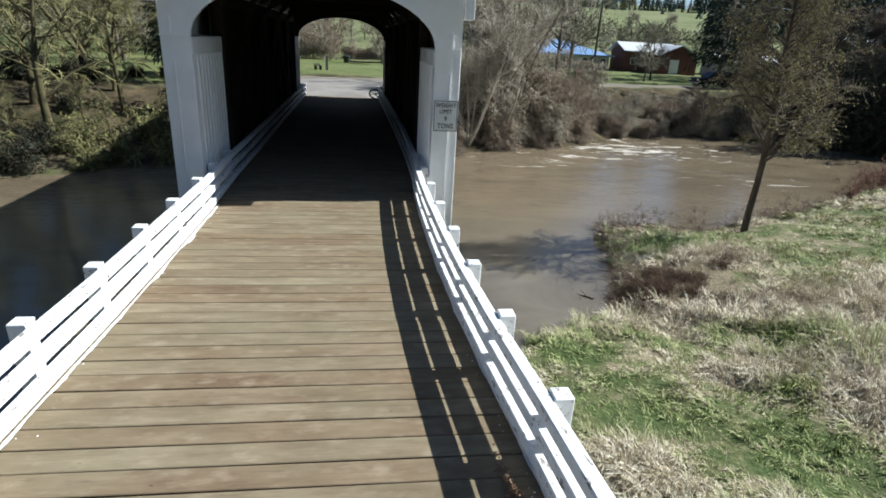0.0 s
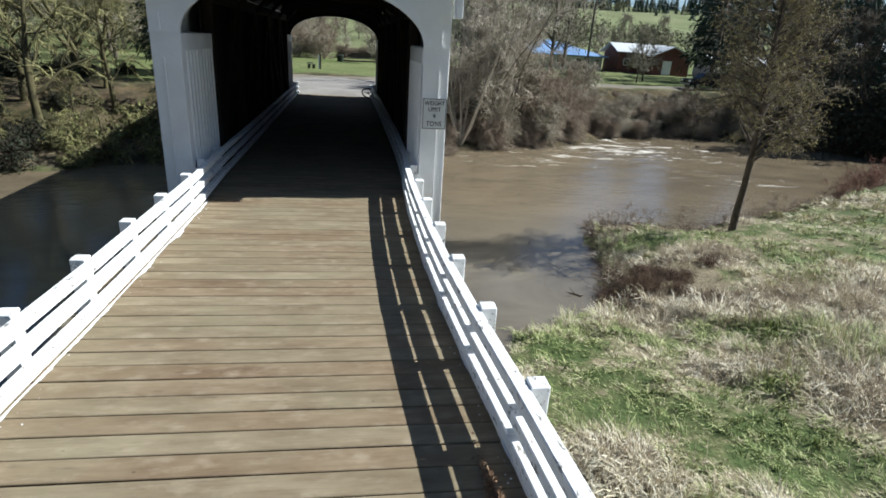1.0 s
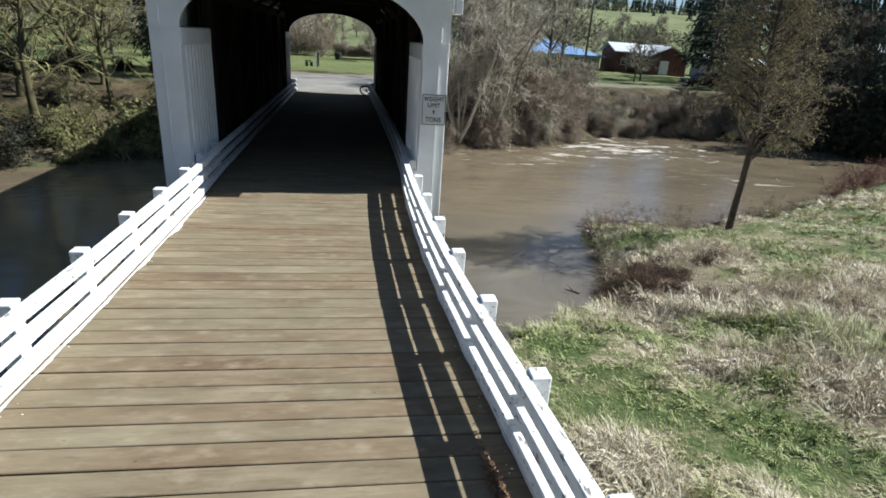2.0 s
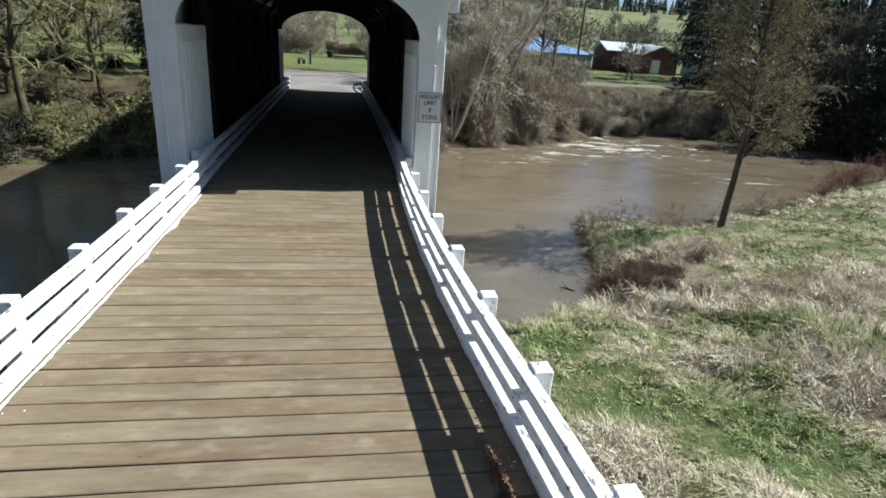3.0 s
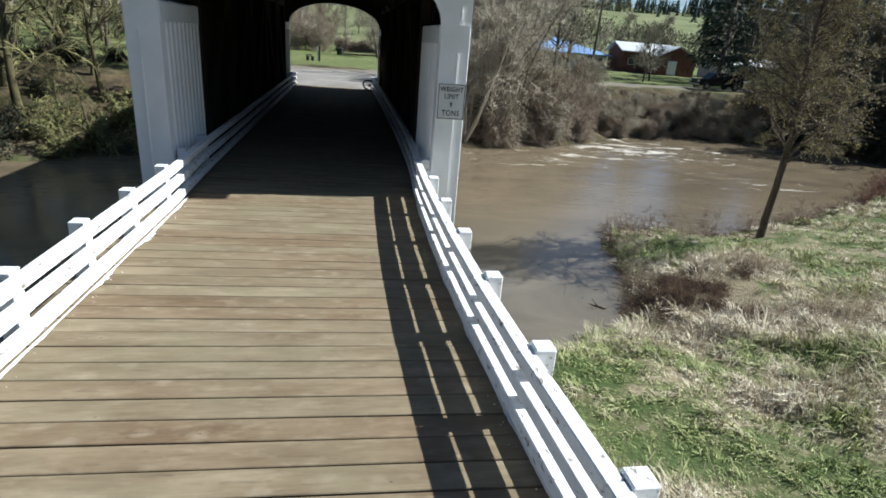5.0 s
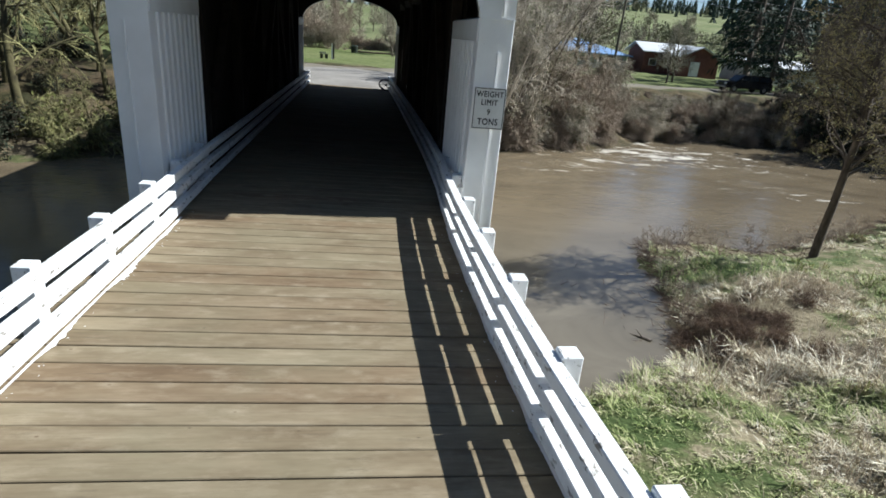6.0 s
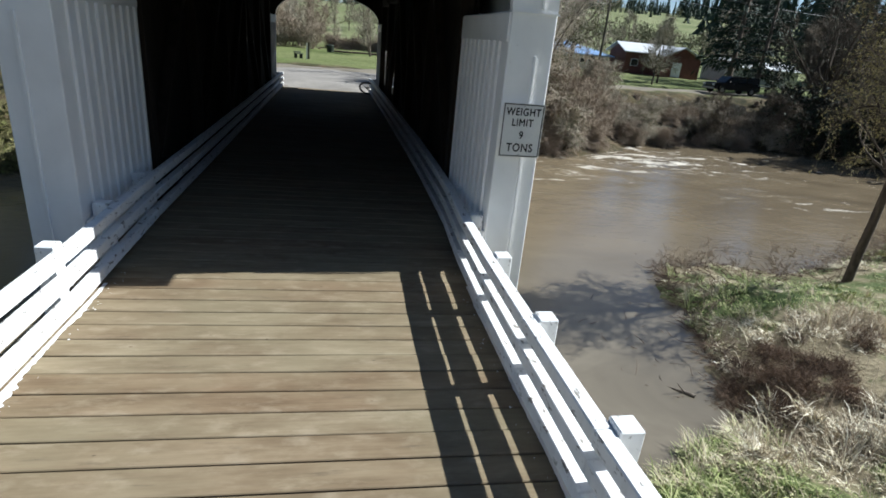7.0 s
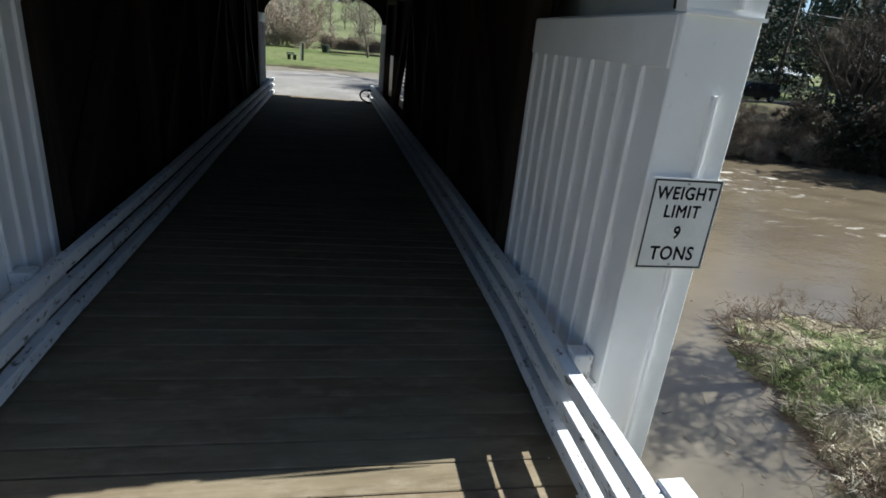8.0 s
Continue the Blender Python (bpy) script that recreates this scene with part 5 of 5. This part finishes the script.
# ---- woods on the hills ----
def build_woods():
    rng = np.random.default_rng(95)
    quads, tris = [], []
    places = []
    for _ in range(900):
        x = rng.uniform(-260, 460)
        y = rng.uniform(330, 520)
        if y > 400 or wobble(x, y, 0.02, 3.0) > 0.55:
            places.append((x, y, rng.uniform(9, 17)))
    for _ in range(36):
        x, y = rng.uniform(-80, 260), rng.uniform(170, 330)
        if wobble(x, y, 0.03, 6.0) > 0.25:
            places.append((x, y, rng.uniform(5, 9)))
    for _ in range(260):
        places.append((rng.uniform(260, 720), rng.uniform(260, 460), rng.uniform(18, 30)))
    for _ in range(46):
        places.append((rng.uniform(110, 230), rng.uniform(120, 190), rng.uniform(16, 27)))
    # an unseen belt behind the camera, added to dim the bridge's inside
    for _ in range(120):
        places.append((rng.uniform(-90, 60), rng.uniform(-75, -38), rng.uniform(16, 26)))
    for x, y, h in places:
        z = float(height(x, y))
        w = h * rng.uniform(0.16, 0.24)
        for tier in range(7):
            zt, wt = z + h * (0.05 + 0.13 * tier), w * (1 - tier / 7.6)
            for k in range(7):
                a = 2 * math.pi * (k + rng.random()) / 7
                b = a + rng.uniform(0.5, 0.9)
                o = rng.uniform(0.75, 1.15)
                tris.append(((x, y, zt + h * 0.2), (x + wt * o * math.cos(a), y + wt * o * math.sin(a), zt - h * 0.02 * rng.random()), (x + wt * 0.8 * math.cos(b), y + wt * 0.8 * math.sin(b), zt)))
    t = np.array(tris)
    ob = new("conifer_wood", raw_mesh("conifer_wood", t.reshape(-1, 3), np.arange(len(t) * 3).reshape(-1, 3), NEEDLE))
    tagged(ob, "dark conifer woods along the distant hills, with an unseen belt behind the view", "woods", kind="stuff")
    spots, sizes = [], []
    for _ in range(130):
        x, y = rng.uniform(-140, 330), rng.uniform(122, 330)
        band = y < 165 or wobble(x, y, 0.022, 1.0) > 0.35
        if not band or (abs(x) < 30 and y < 120):
            continue
        h = rng.uniform(4, 7)
        z = float(height(x, y))
        k = 330
        p = rng.normal(0, 1, (k, 3))
        p /= np.linalg.norm(p, axis=1, keepdims=True)
        p *= (0.55 + 0.45 * rng.random((k, 1)))
        spots.append(np.stack([x + p[:, 0] * h * 0.45, y + p[:, 1] * h * 0.45, z + h * 0.55 + p[:, 2] * h * 0.45], 1))
    for _ in range(70):
        x, y = rng.uniform(28, 150), rng.uniform(112, 150)
        h = rng.uniform(4, 7.5)
        z = float(height(x, y))
        p = rng.normal(0, 1, (300, 3))
        p /= np.linalg.norm(p, axis=1, keepdims=True)
        p *= (0.5 + 0.5 * rng.random((300, 1)))
        spots.append(np.stack([x + p[:, 0] * h * 0.42, y + p[:, 1] * h * 0.42, z + h * 0.5 + p[:, 2] * h * 0.48], 1))
    for _ in range(150):
        x, y = rng.uniform(-110, -17), rng.uniform(0, 1)
        y = 88 + 40 * y + max(0.0, -x - 40) * 0.1
        h = rng.uniform(8, 15)
        z = float(height(x, y))
        p = rng.normal(0, 1, (420, 3))
        p /= np.linalg.norm(p, axis=1, keepdims=True)
        p *= (0.5 + 0.5 * rng.random((420, 1)))
        spots.append(np.stack([x + p[:, 0] * h * 0.35, y + p[:, 1] * h * 0.35, z + h * 0.52 + p[:, 2] * h * 0.5], 1))
    ob = new("thicket_wood", leaf_mesh("thicket_wood", rng, np.concatenate(spots), 0.62, FAR_TWIG, -0.6, 0.35))
    tagged(ob, "pale olive leafless woods on the hillside", "woods", kind="stuff")


FAR_TWIG = blend_material("far_olive_woods", (0.12, 0.115, 0.065), (0.24, 0.235, 0.15), 0.08, 0.95, 0.0)
build_woods()


# ---- houses, car and lines past the far bank ----
def build_house(name, label, x0, x1, y0, y1, base, eave, ridge, wall, roof, along_x=True, windows=(), doors=(), over=0.5):
    h = thing(name, label, "house")
    part("wall", block(x0, x1, y0, y1, base - 1.0, eave), wall, h)
    if along_x:
        ym = (y0 + y1) / 2
        for s in (-1, 1):
            e = ym + s * ((y1 - y0) / 2 + over)
            bm = bmesh.new()
            a = [bm.verts.new(v) for v in ((x0 - over, e, eave - 0.1), (x1 + over, e, eave - 0.1), (x1 + over, ym, ridge), (x0 - over, ym, ridge))]
            b = [bm.verts.new(v.co + Vector((0, 0, 0.15))) for v in a]
            bm.faces.new(a)
            bm.faces.new(b)
            for i in range(4):
                bm.faces.new((a[i], a[(i + 1) % 4], b[(i + 1) % 4], b[i]))
            bmesh.ops.recalc_face_normals(bm, faces=bm.faces)
            part("roof_slope", bm, roof, h)
        for x in (x0, x1 - 0.1):
            bm = bmesh.new()
            v = [bm.verts.new((xx, yy, zz)) for xx in (x, x + 0.1) for yy, zz in ((y0, eave), (y1, eave), (ym, ridge))]
            for f in ((0, 1, 2), (3, 5, 4), (0, 3, 4, 1), (1, 4, 5, 2), (2, 5, 3, 0)):
                bm.faces.new([v[i] for i in f])
            part("gable", bm, wall, h)
    else:
        xm = (x0 + x1) / 2
        for s in (-1, 1):
            e = xm + s * ((x1 - x0) / 2 + over)
            part("roof_slope", prism([(e, eave - 0.1), (e, eave + 0.06), (xm, ridge + 0.16), (xm, ridge)], y0 - over, y1 + over), roof, h)
        part("gable", prism([(x0, eave), (x1, eave), (xm, ridge)], y0, y1), wall, h)
    for x, z, w, t in windows:
        win = part("window", block(x, x + w, y0 - 0.06, y0 - 0.003, z, z + t), PAINT, h)
        part("pane", block(x + 0.07, x + w - 0.07, y0 - 0.075, y0 - 0.06, z + 0.07, z + t - 0.07), GLASS, win)
    for x, z, w, t, mat in doors:
        part("door", block(x, x + w, y0 - 0.05, y0 - 0.003, z, z + t), mat, h)
    return h


def build_hip_house(x0, x1, y0, y1, base, eave, ridge, ra, rb):
    """A low house under a hipped metal roof; ra and rb: the ridge's ends."""
    h = thing("house", "low pale green house with a hipped bright blue metal roof", "house")
    part("wall", block(x0, x1, y0, y1, base - 1.0, eave), WALL_TAN, h)
    o, ym = 0.7, (y0 + y1) / 2
    bm = bmesh.new()
    low = [bm.verts.new((x, y, eave - 0.1)) for x, y in ((x0 - o, y0 - o), (x1 + o, y0 - o), (x1 + o, y1 + o), (x0 - o, y1 + o))]
    rim = [bm.verts.new(v.co + Vector((0, 0, 0.16))) for v in low]
    top = [bm.verts.new((x, ym, ridge)) for x in (ra, rb)]
    bm.faces.new(low)
    for i in range(4):
        bm.faces.new((low[i], low[(i + 1) % 4], rim[(i + 1) % 4], rim[i]))
    for f in ((rim[0], rim[1], top[1], top[0]), (rim[1], rim[2], top[1]), (rim[2], rim[3], top[0], top[1]), (rim[3], rim[0], top[0])):
        bm.faces.new(f)
    bmesh.ops.recalc_face_normals(bm, faces=bm.faces)
    part("roof", bm, ROOF_BLUE, h)
    for x in (35.2, 38.6, 42.0):
        win = part("window", block(x, x + 1.1, y0 - 0.06, y0 - 0.003, 1.7, 2.7), PAINT, h)
        part("pane", block(x + 0.08, x + 1.02, y0 - 0.075, y0 - 0.06, 1.78, 2.62), GLASS, win)
    part("door", block(40.2, 41.2, y0 - 0.05, y0 - 0.003, 0.95, 2.9), BLACK, h, "dark open doorway")


build_hip_house(26.5, 43.6, 97, 108, 0.9, 3.1, 5.4, 32.0, 36.0)
build_house("house", "long dark red house with a white metal roof", 45.6, 55.0, 95, 101, 0.9, 4.15, 5.5, WALL_RED, ROOF_WHITE, True, ((46.6, 2.0, 1.3, 1.1), (49.4, 2.0, 1.3, 1.1)), (), 0.6)
build_house("house", "red gabled barn wing with a white door", 50.2, 56.9, 91.5, 98, 0.8, 3.75, 5.3, WALL_RED, ROOF_WHITE, False, (), ((52.0, 0.9, 1.6, 2.2, PAINT),), 0.5)
build_house("shed", "low shed with a pale metal roof", 63.0, 76.7, 93, 100, 1.0, 3.3, 4.5, WALL_TAN, ROOF_WHITE, True, (), (), 0.5)
build_house("shed", "white-roofed farm shed on the rise", 92.0, 105.3, 97, 106, 2.4, 6.6, 8.6, WALL_TAN, ROOF_WHITE, True, ((95, 3.8, 2.0, 1.2), (100, 3.8, 2.0, 1.2)), (), 0.5)


def build_car(x, y, turn):
    c = thing("pickup_truck", "parked black crew-cab pickup with a covered bed", "car", (x, y, float(height(x, y)) + 0.10), turn)
    low = [(-2.9, 0.45), (-2.9, 0.95), (-2.75, 1.08), (2.9, 1.10), (2.95, 0.5), (2.85, 0.38), (-2.8, 0.38)]
    bm = prism(low, -0.95, 0.95)
    bmesh.ops.bevel(bm, geom=list(bm.edges), offset=0.07, segments=2, affect="EDGES", clamp_overlap=True)
    body = part("body", bm, CAR_PAINT, c)
    cab = [(-1.55, 1.08), (-0.85, 1.78), (0.9, 1.84), (2.75, 1.80), (2.85, 1.10)]
    bm = prism(cab, -0.82, 0.82)
    bmesh.ops.bevel(bm, geom=list(bm.edges), offset=0.08, segments=2, affect="EDGES", clamp_overlap=True)
    part("cab", bm, CAR_PAINT, c)
    for s in (-1, 1):
        for x0, x1 in ((-0.95, -0.05), (0.05, 0.95), (1.2, 2.5)):
            part("side_window", block(x0, x1, s * 0.825, s * 0.835, 1.22, 1.66), GLASS, c)
        part("headlight", block(-2.93, -2.89, s * 0.72 - 0.16, s * 0.72 + 0.16, 0.78, 0.95), SIGN_WHITE, c)
        part("mirror", block(-1.3, -1.15, s * 1.05 - 0.1, s * 1.05 + 0.1, 1.15, 1.33, 0.02), CAR_PAINT, c)
        for wx in (-1.9, 1.85):
            tyre = part("wheel", rod(bmesh.new(), (wx, s * 0.78, 0.37), (wx, s * 0.99, 0.37), 0.38, None, 20), RUBBER, c)
            part("rim", rod(bmesh.new(), (wx, s * 0.985, 0.37), (wx, s * 1.0, 0.37), 0.22, None, 14), STEEL, tyre)
    part("windscreen", prism([(-1.53, 1.14), (-0.92, 1.74), (-0.90, 1.74), (-1.50, 1.14)], -0.7, 0.7), GLASS, c)
    part("bumper", block(-3.02, -2.9, -0.9, 0.9, 0.42, 0.6, 0.03), STEEL, c)


build_car(41.6, 62.0, 4)


def build_pole(x, y, tall):
    z = float(height(x, y))
    p = thing("utility_pole", "tall dark wooden utility pole beside the road", "pole", (x, y, z))
    part("pole", rod(bmesh.new(), (0, 0, -0.5), (0.15, 0, tall), 0.16, 0.10, 12), POST_WOOD, p)
    part("crossarm", block(-1.1, 1.3, -0.06, 0.06, tall - 0.7, tall - 0.55), POST_WOOD, p)
    for k in (-0.9, 0.1, 1.1):
        part("insulator", rod(bmesh.new(), (k, 0, tall - 0.55), (k, 0, tall - 0.4), 0.04, 0.03, 8), SIGN_WHITE, p)
    return (x, y, z + tall)


def build_wire(a, b, sag):
    cu = bpy.data.curves.new("power_line", "CURVE")
    cu.dimensions, cu.bevel_depth, cu.bevel_resolution = "3D", 0.022, 1
    sp = cu.splines.new("POLY")
    sp.points.add(24)
    for i, pt in enumerate(sp.points):
        k = i / 24
        q = Vector(a).lerp(Vector(b), k)
        pt.co = (q.x, q.y, q.z - sag * 4 * k * (1 - k), 1)
    cu.materials.append(WIRE)
    tagged(new("power_line", cu), "thin sagging power line over the far bank", "cable", group="power lines")


top = build_pole(30.5, 72.0, 12.0)
build_pole(88, 78, 11.0)
for dx, dz in ((-0.9, -0.4), (1.1, -0.4), (0.1, -1.6)):
    build_wire((top[0] + dx, top[1], top[2] + dz), (88 + dx, 78, float(height(88, 78)) + 11 + dz), 1.2)
    build_wire((top[0] + dx, top[1], top[2] + dz), (-60 + dx, 66, 11 + dz), 1.6)


def build_fence():
    f = thing("fence", "low white rail fence by the lawn", "fence")
    x = 47.5
    while x < 60:
        y = 66.5 + 0.12 * (x - 47.5)
        z = float(height(x, y))
        part("fence_post", block(x - 0.06, x + 0.06, y - 0.06, y + 0.06, z - 0.3, z + 1.1), POST_WOOD, f)
        if x + 2.4 < 61:
            zb = float(height(x + 2.4, y + 0.29))
            part("fence_rail", beam(bmesh.new(), (x, y - 0.08, z + 0.95), (x + 2.4, y + 0.21, zb + 0.95), 0.05, 0.14), PAINT, f)
        x += 2.4


build_fence()


def build_bin(x, y):
    b = thing("litter_bin", "dark green litter bin standing on the lawn", "bin", (x, y, float(height(x, y))))
    part("body", rod(bmesh.new(), (0, 0, -0.05), (0, 0, 0.8), 0.42, 0.5, 16), BIN_GREEN, b)
    part("lid", rod(bmesh.new(), (0, 0, 0.8), (0, 0, 0.95), 0.53, 0.3, 16), BIN_GREEN, b)


def build_bench(x, y):
    z = float(height(x, y))
    b = thing("park_bench", "small dark bench on the lawn beside the road", "bench", (x, y, z), 50)
    part("seat", block(-0.6, 0.35, -0.2, 0.2, 0.42, 0.48, 0.01), BIN_GREEN, b)
    part("backrest", block(-0.6, 0.35, 0.17, 0.22, 0.52, 0.66, 0.01), BIN_GREEN, b)
    for k in (-0.5, 0.25):
        part("leg", block(k - 0.025, k + 0.025, -0.18, 0.2, -0.05, 0.42), BIN_GREEN, b)
    p = thing("marker_post", "white and dark marker post on the lawn", "post", (x + 0.75, y - 0.2, z))
    part("post", block(-0.06, 0.06, -0.05, 0.05, -0.2, 1.55), PAINT, p)
    part("board", block(0.06, 0.26, -0.03, 0.03, 0.0, 1.6), POST_WOOD, p)


build_bin(-1.4, 84.5)
build_bench(-4.1, 67.0)


def build_log(x0, x1, y):
    """Three logs laid end to end, added in place of a shadow line on the lawn."""
    n = 3
    for i in range(n):
        a, b = x0 + (x1 - x0) * i / n + 0.05, x0 + (x1 - x0) * (i + 1) / n
        za, zb = float(height(a, y)) + 0.12, float(height(b, y)) + 0.12
        log = thing("log", "dark log added for a shadow line on the lawn", "log", group="lawn logs")
        part("trunk", rod(bmesh.new(), (a, y, za), (b, y - 0.1, zb), 0.14, 0.11, 10), DARK_BARK, log)


build_log(-1.2, 6.5, 86.0)


def build_wheel(x, y):
    w = thing("spoked_wheel", "dark wheel with pale spokes leaning at the railing's end", "wheel", (x, y, 0.0))
    w.matrix_basis = pose(x, y, 0.03, 0, 0, 14) @ pose(0, 0, 0, -52, 0, 0) @ Matrix.Scale(1.05, 4)
    ring = [(0.42 * math.cos(2 * math.pi * i / 24), 0, 0.43 + 0.42 * math.sin(2 * math.pi * i / 24)) for i in range(25)]
    bm = bmesh.new()
    for a, b in zip(ring, ring[1:]):
        rod(bm, a, b, 0.045, None, 8)
    part("rim", bm, RUBBER, w)
    for i in range(8):
        a = 2 * math.pi * i / 8
        part("spoke", rod(bmesh.new(), (0, 0, 0.43), (0.4 * math.cos(a), 0, 0.43 + 0.4 * math.sin(a)), 0.016, None, 6), WIRE, w)
    part("hub", rod(bmesh.new(), (0, -0.06, 0.43), (0, 0.06, 0.43), 0.06, None, 10), POST_WOOD, w)


build_wheel(1.72, 39.0)


# ---- small things ----
def build_driftwood(x, y):
    rng = np.random.default_rng(7)
    main, _ = bent(rng, (0.5, -0.5, -0.02), (-0.9, 1.0, 0.06), 1.7, 9, 0.12, 0.0)
    lines = [(main, 0.06, 0.02)]
    for _ in range(7):
        p, d, _ = pick(rng, main, 0.1, 0.95)
        b, _ = bent(rng, p, off_axis(rng, d, 0.9), rng.uniform(0.2, 0.5), 5, 0.15, 0.03)
        lines.append((b, 0.02, 0.006))
    ob = new("driftwood", tubes("driftwood", lines, 6, BARK))
    ob.matrix_basis = pose(x, y, WATER + 0.03)
    tagged(ob, "dark branch of driftwood stranded in the brown water", "branch")


build_driftwood(7.7, 15.95)
build_driftwood(11.6, 22.5)


def build_litter():
    """Dry leaves and grit gathered along the railing's foot."""
    rng = np.random.default_rng(12)
    n = 1100
    y = 3.35 + np.abs(rng.normal(0, 0.4, n)) - 0.35 * rng.random(n)
    x = 2.20 - 0.045 * y + rng.normal(0, 0.035, n)
    spots = np.stack([x, y, 0.006 + 0.03 * rng.random(n) * np.exp(-((y - 3.6) / 0.4) ** 2)], 1)
    ob = new("leaf_litter", leaf_mesh("leaf_litter", rng, spots, 0.045, LEAF_LITTER, 0.0, 0.6))
    tagged(ob, "dry brown leaves heaped at the foot of the railing", "leaves", kind="stuff")


build_litter()


def build_paint_spill():
    """White paint run out over the deck at the railings' feet, thickest at the posts, ragged from plank to plank."""
    rng = np.random.default_rng(18)
    verts, faces = [], []

    for side, thick, lavish in ((-1, 0.13, 1.0), (1, 0.14, 0.3)):
        ys = np.arange(Y0, PORTAL_Y - 0.6, 0.018)
        coarse, fine = np.linspace(Y0, PORTAL_Y, 67), np.linspace(Y0, PORTAL_Y, 485)
        slow, quick = np.interp(ys, coarse, rng.random(67)), np.interp(ys, fine, rng.random(485))
        near = np.exp(-(((ys - 4.19 + 0.829) % 1.658 - 0.829) / 0.24) ** 2)
        out = lavish * np.maximum(0.0, 0.055 * slow - 0.012 + 0.05 * near * (0.5 + slow)) * (0.45 + 0.75 * quick)
        m = len(verts)
        for y, o in zip(ys, out):
            x = CX + side * (2.505 - thick) + bow(side, y)
            verts.append((x + side * 0.03, y, 0.005))
            verts.append((x - side * o, y, 0.005))
        faces.extend((m + 2 * k, m + 2 * k + 1, m + 2 * k + 3, m + 2 * k + 2) for k in range(len(ys) - 1))
        for _ in range(120):
            y = rng.uniform(Y0, PORTAL_Y)
            x = CX + side * (2.505 - thick) + bow(side, y) - side * (0.06 + abs(rng.normal(0, 0.07)))
            r, a, m = 0.004 + 0.012 * rng.random() ** 3, rng.uniform(0, 6.28), len(verts)
            verts.extend((x + r * rng.uniform(0.6, 1.2) * math.cos(a + q * 1.571), y + r * rng.uniform(0.6, 1.4) * math.sin(a + q * 1.571), 0.0055) for q in range(4))
            faces.append((m, m + 1, m + 2, m + 3))
    ob = new("paint_spill", raw_mesh("paint_spill", verts, faces, PAINT))
    tagged(ob, "ragged white paint spilt on the deck along the railings", "paint", kind="stuff")


build_paint_spill()
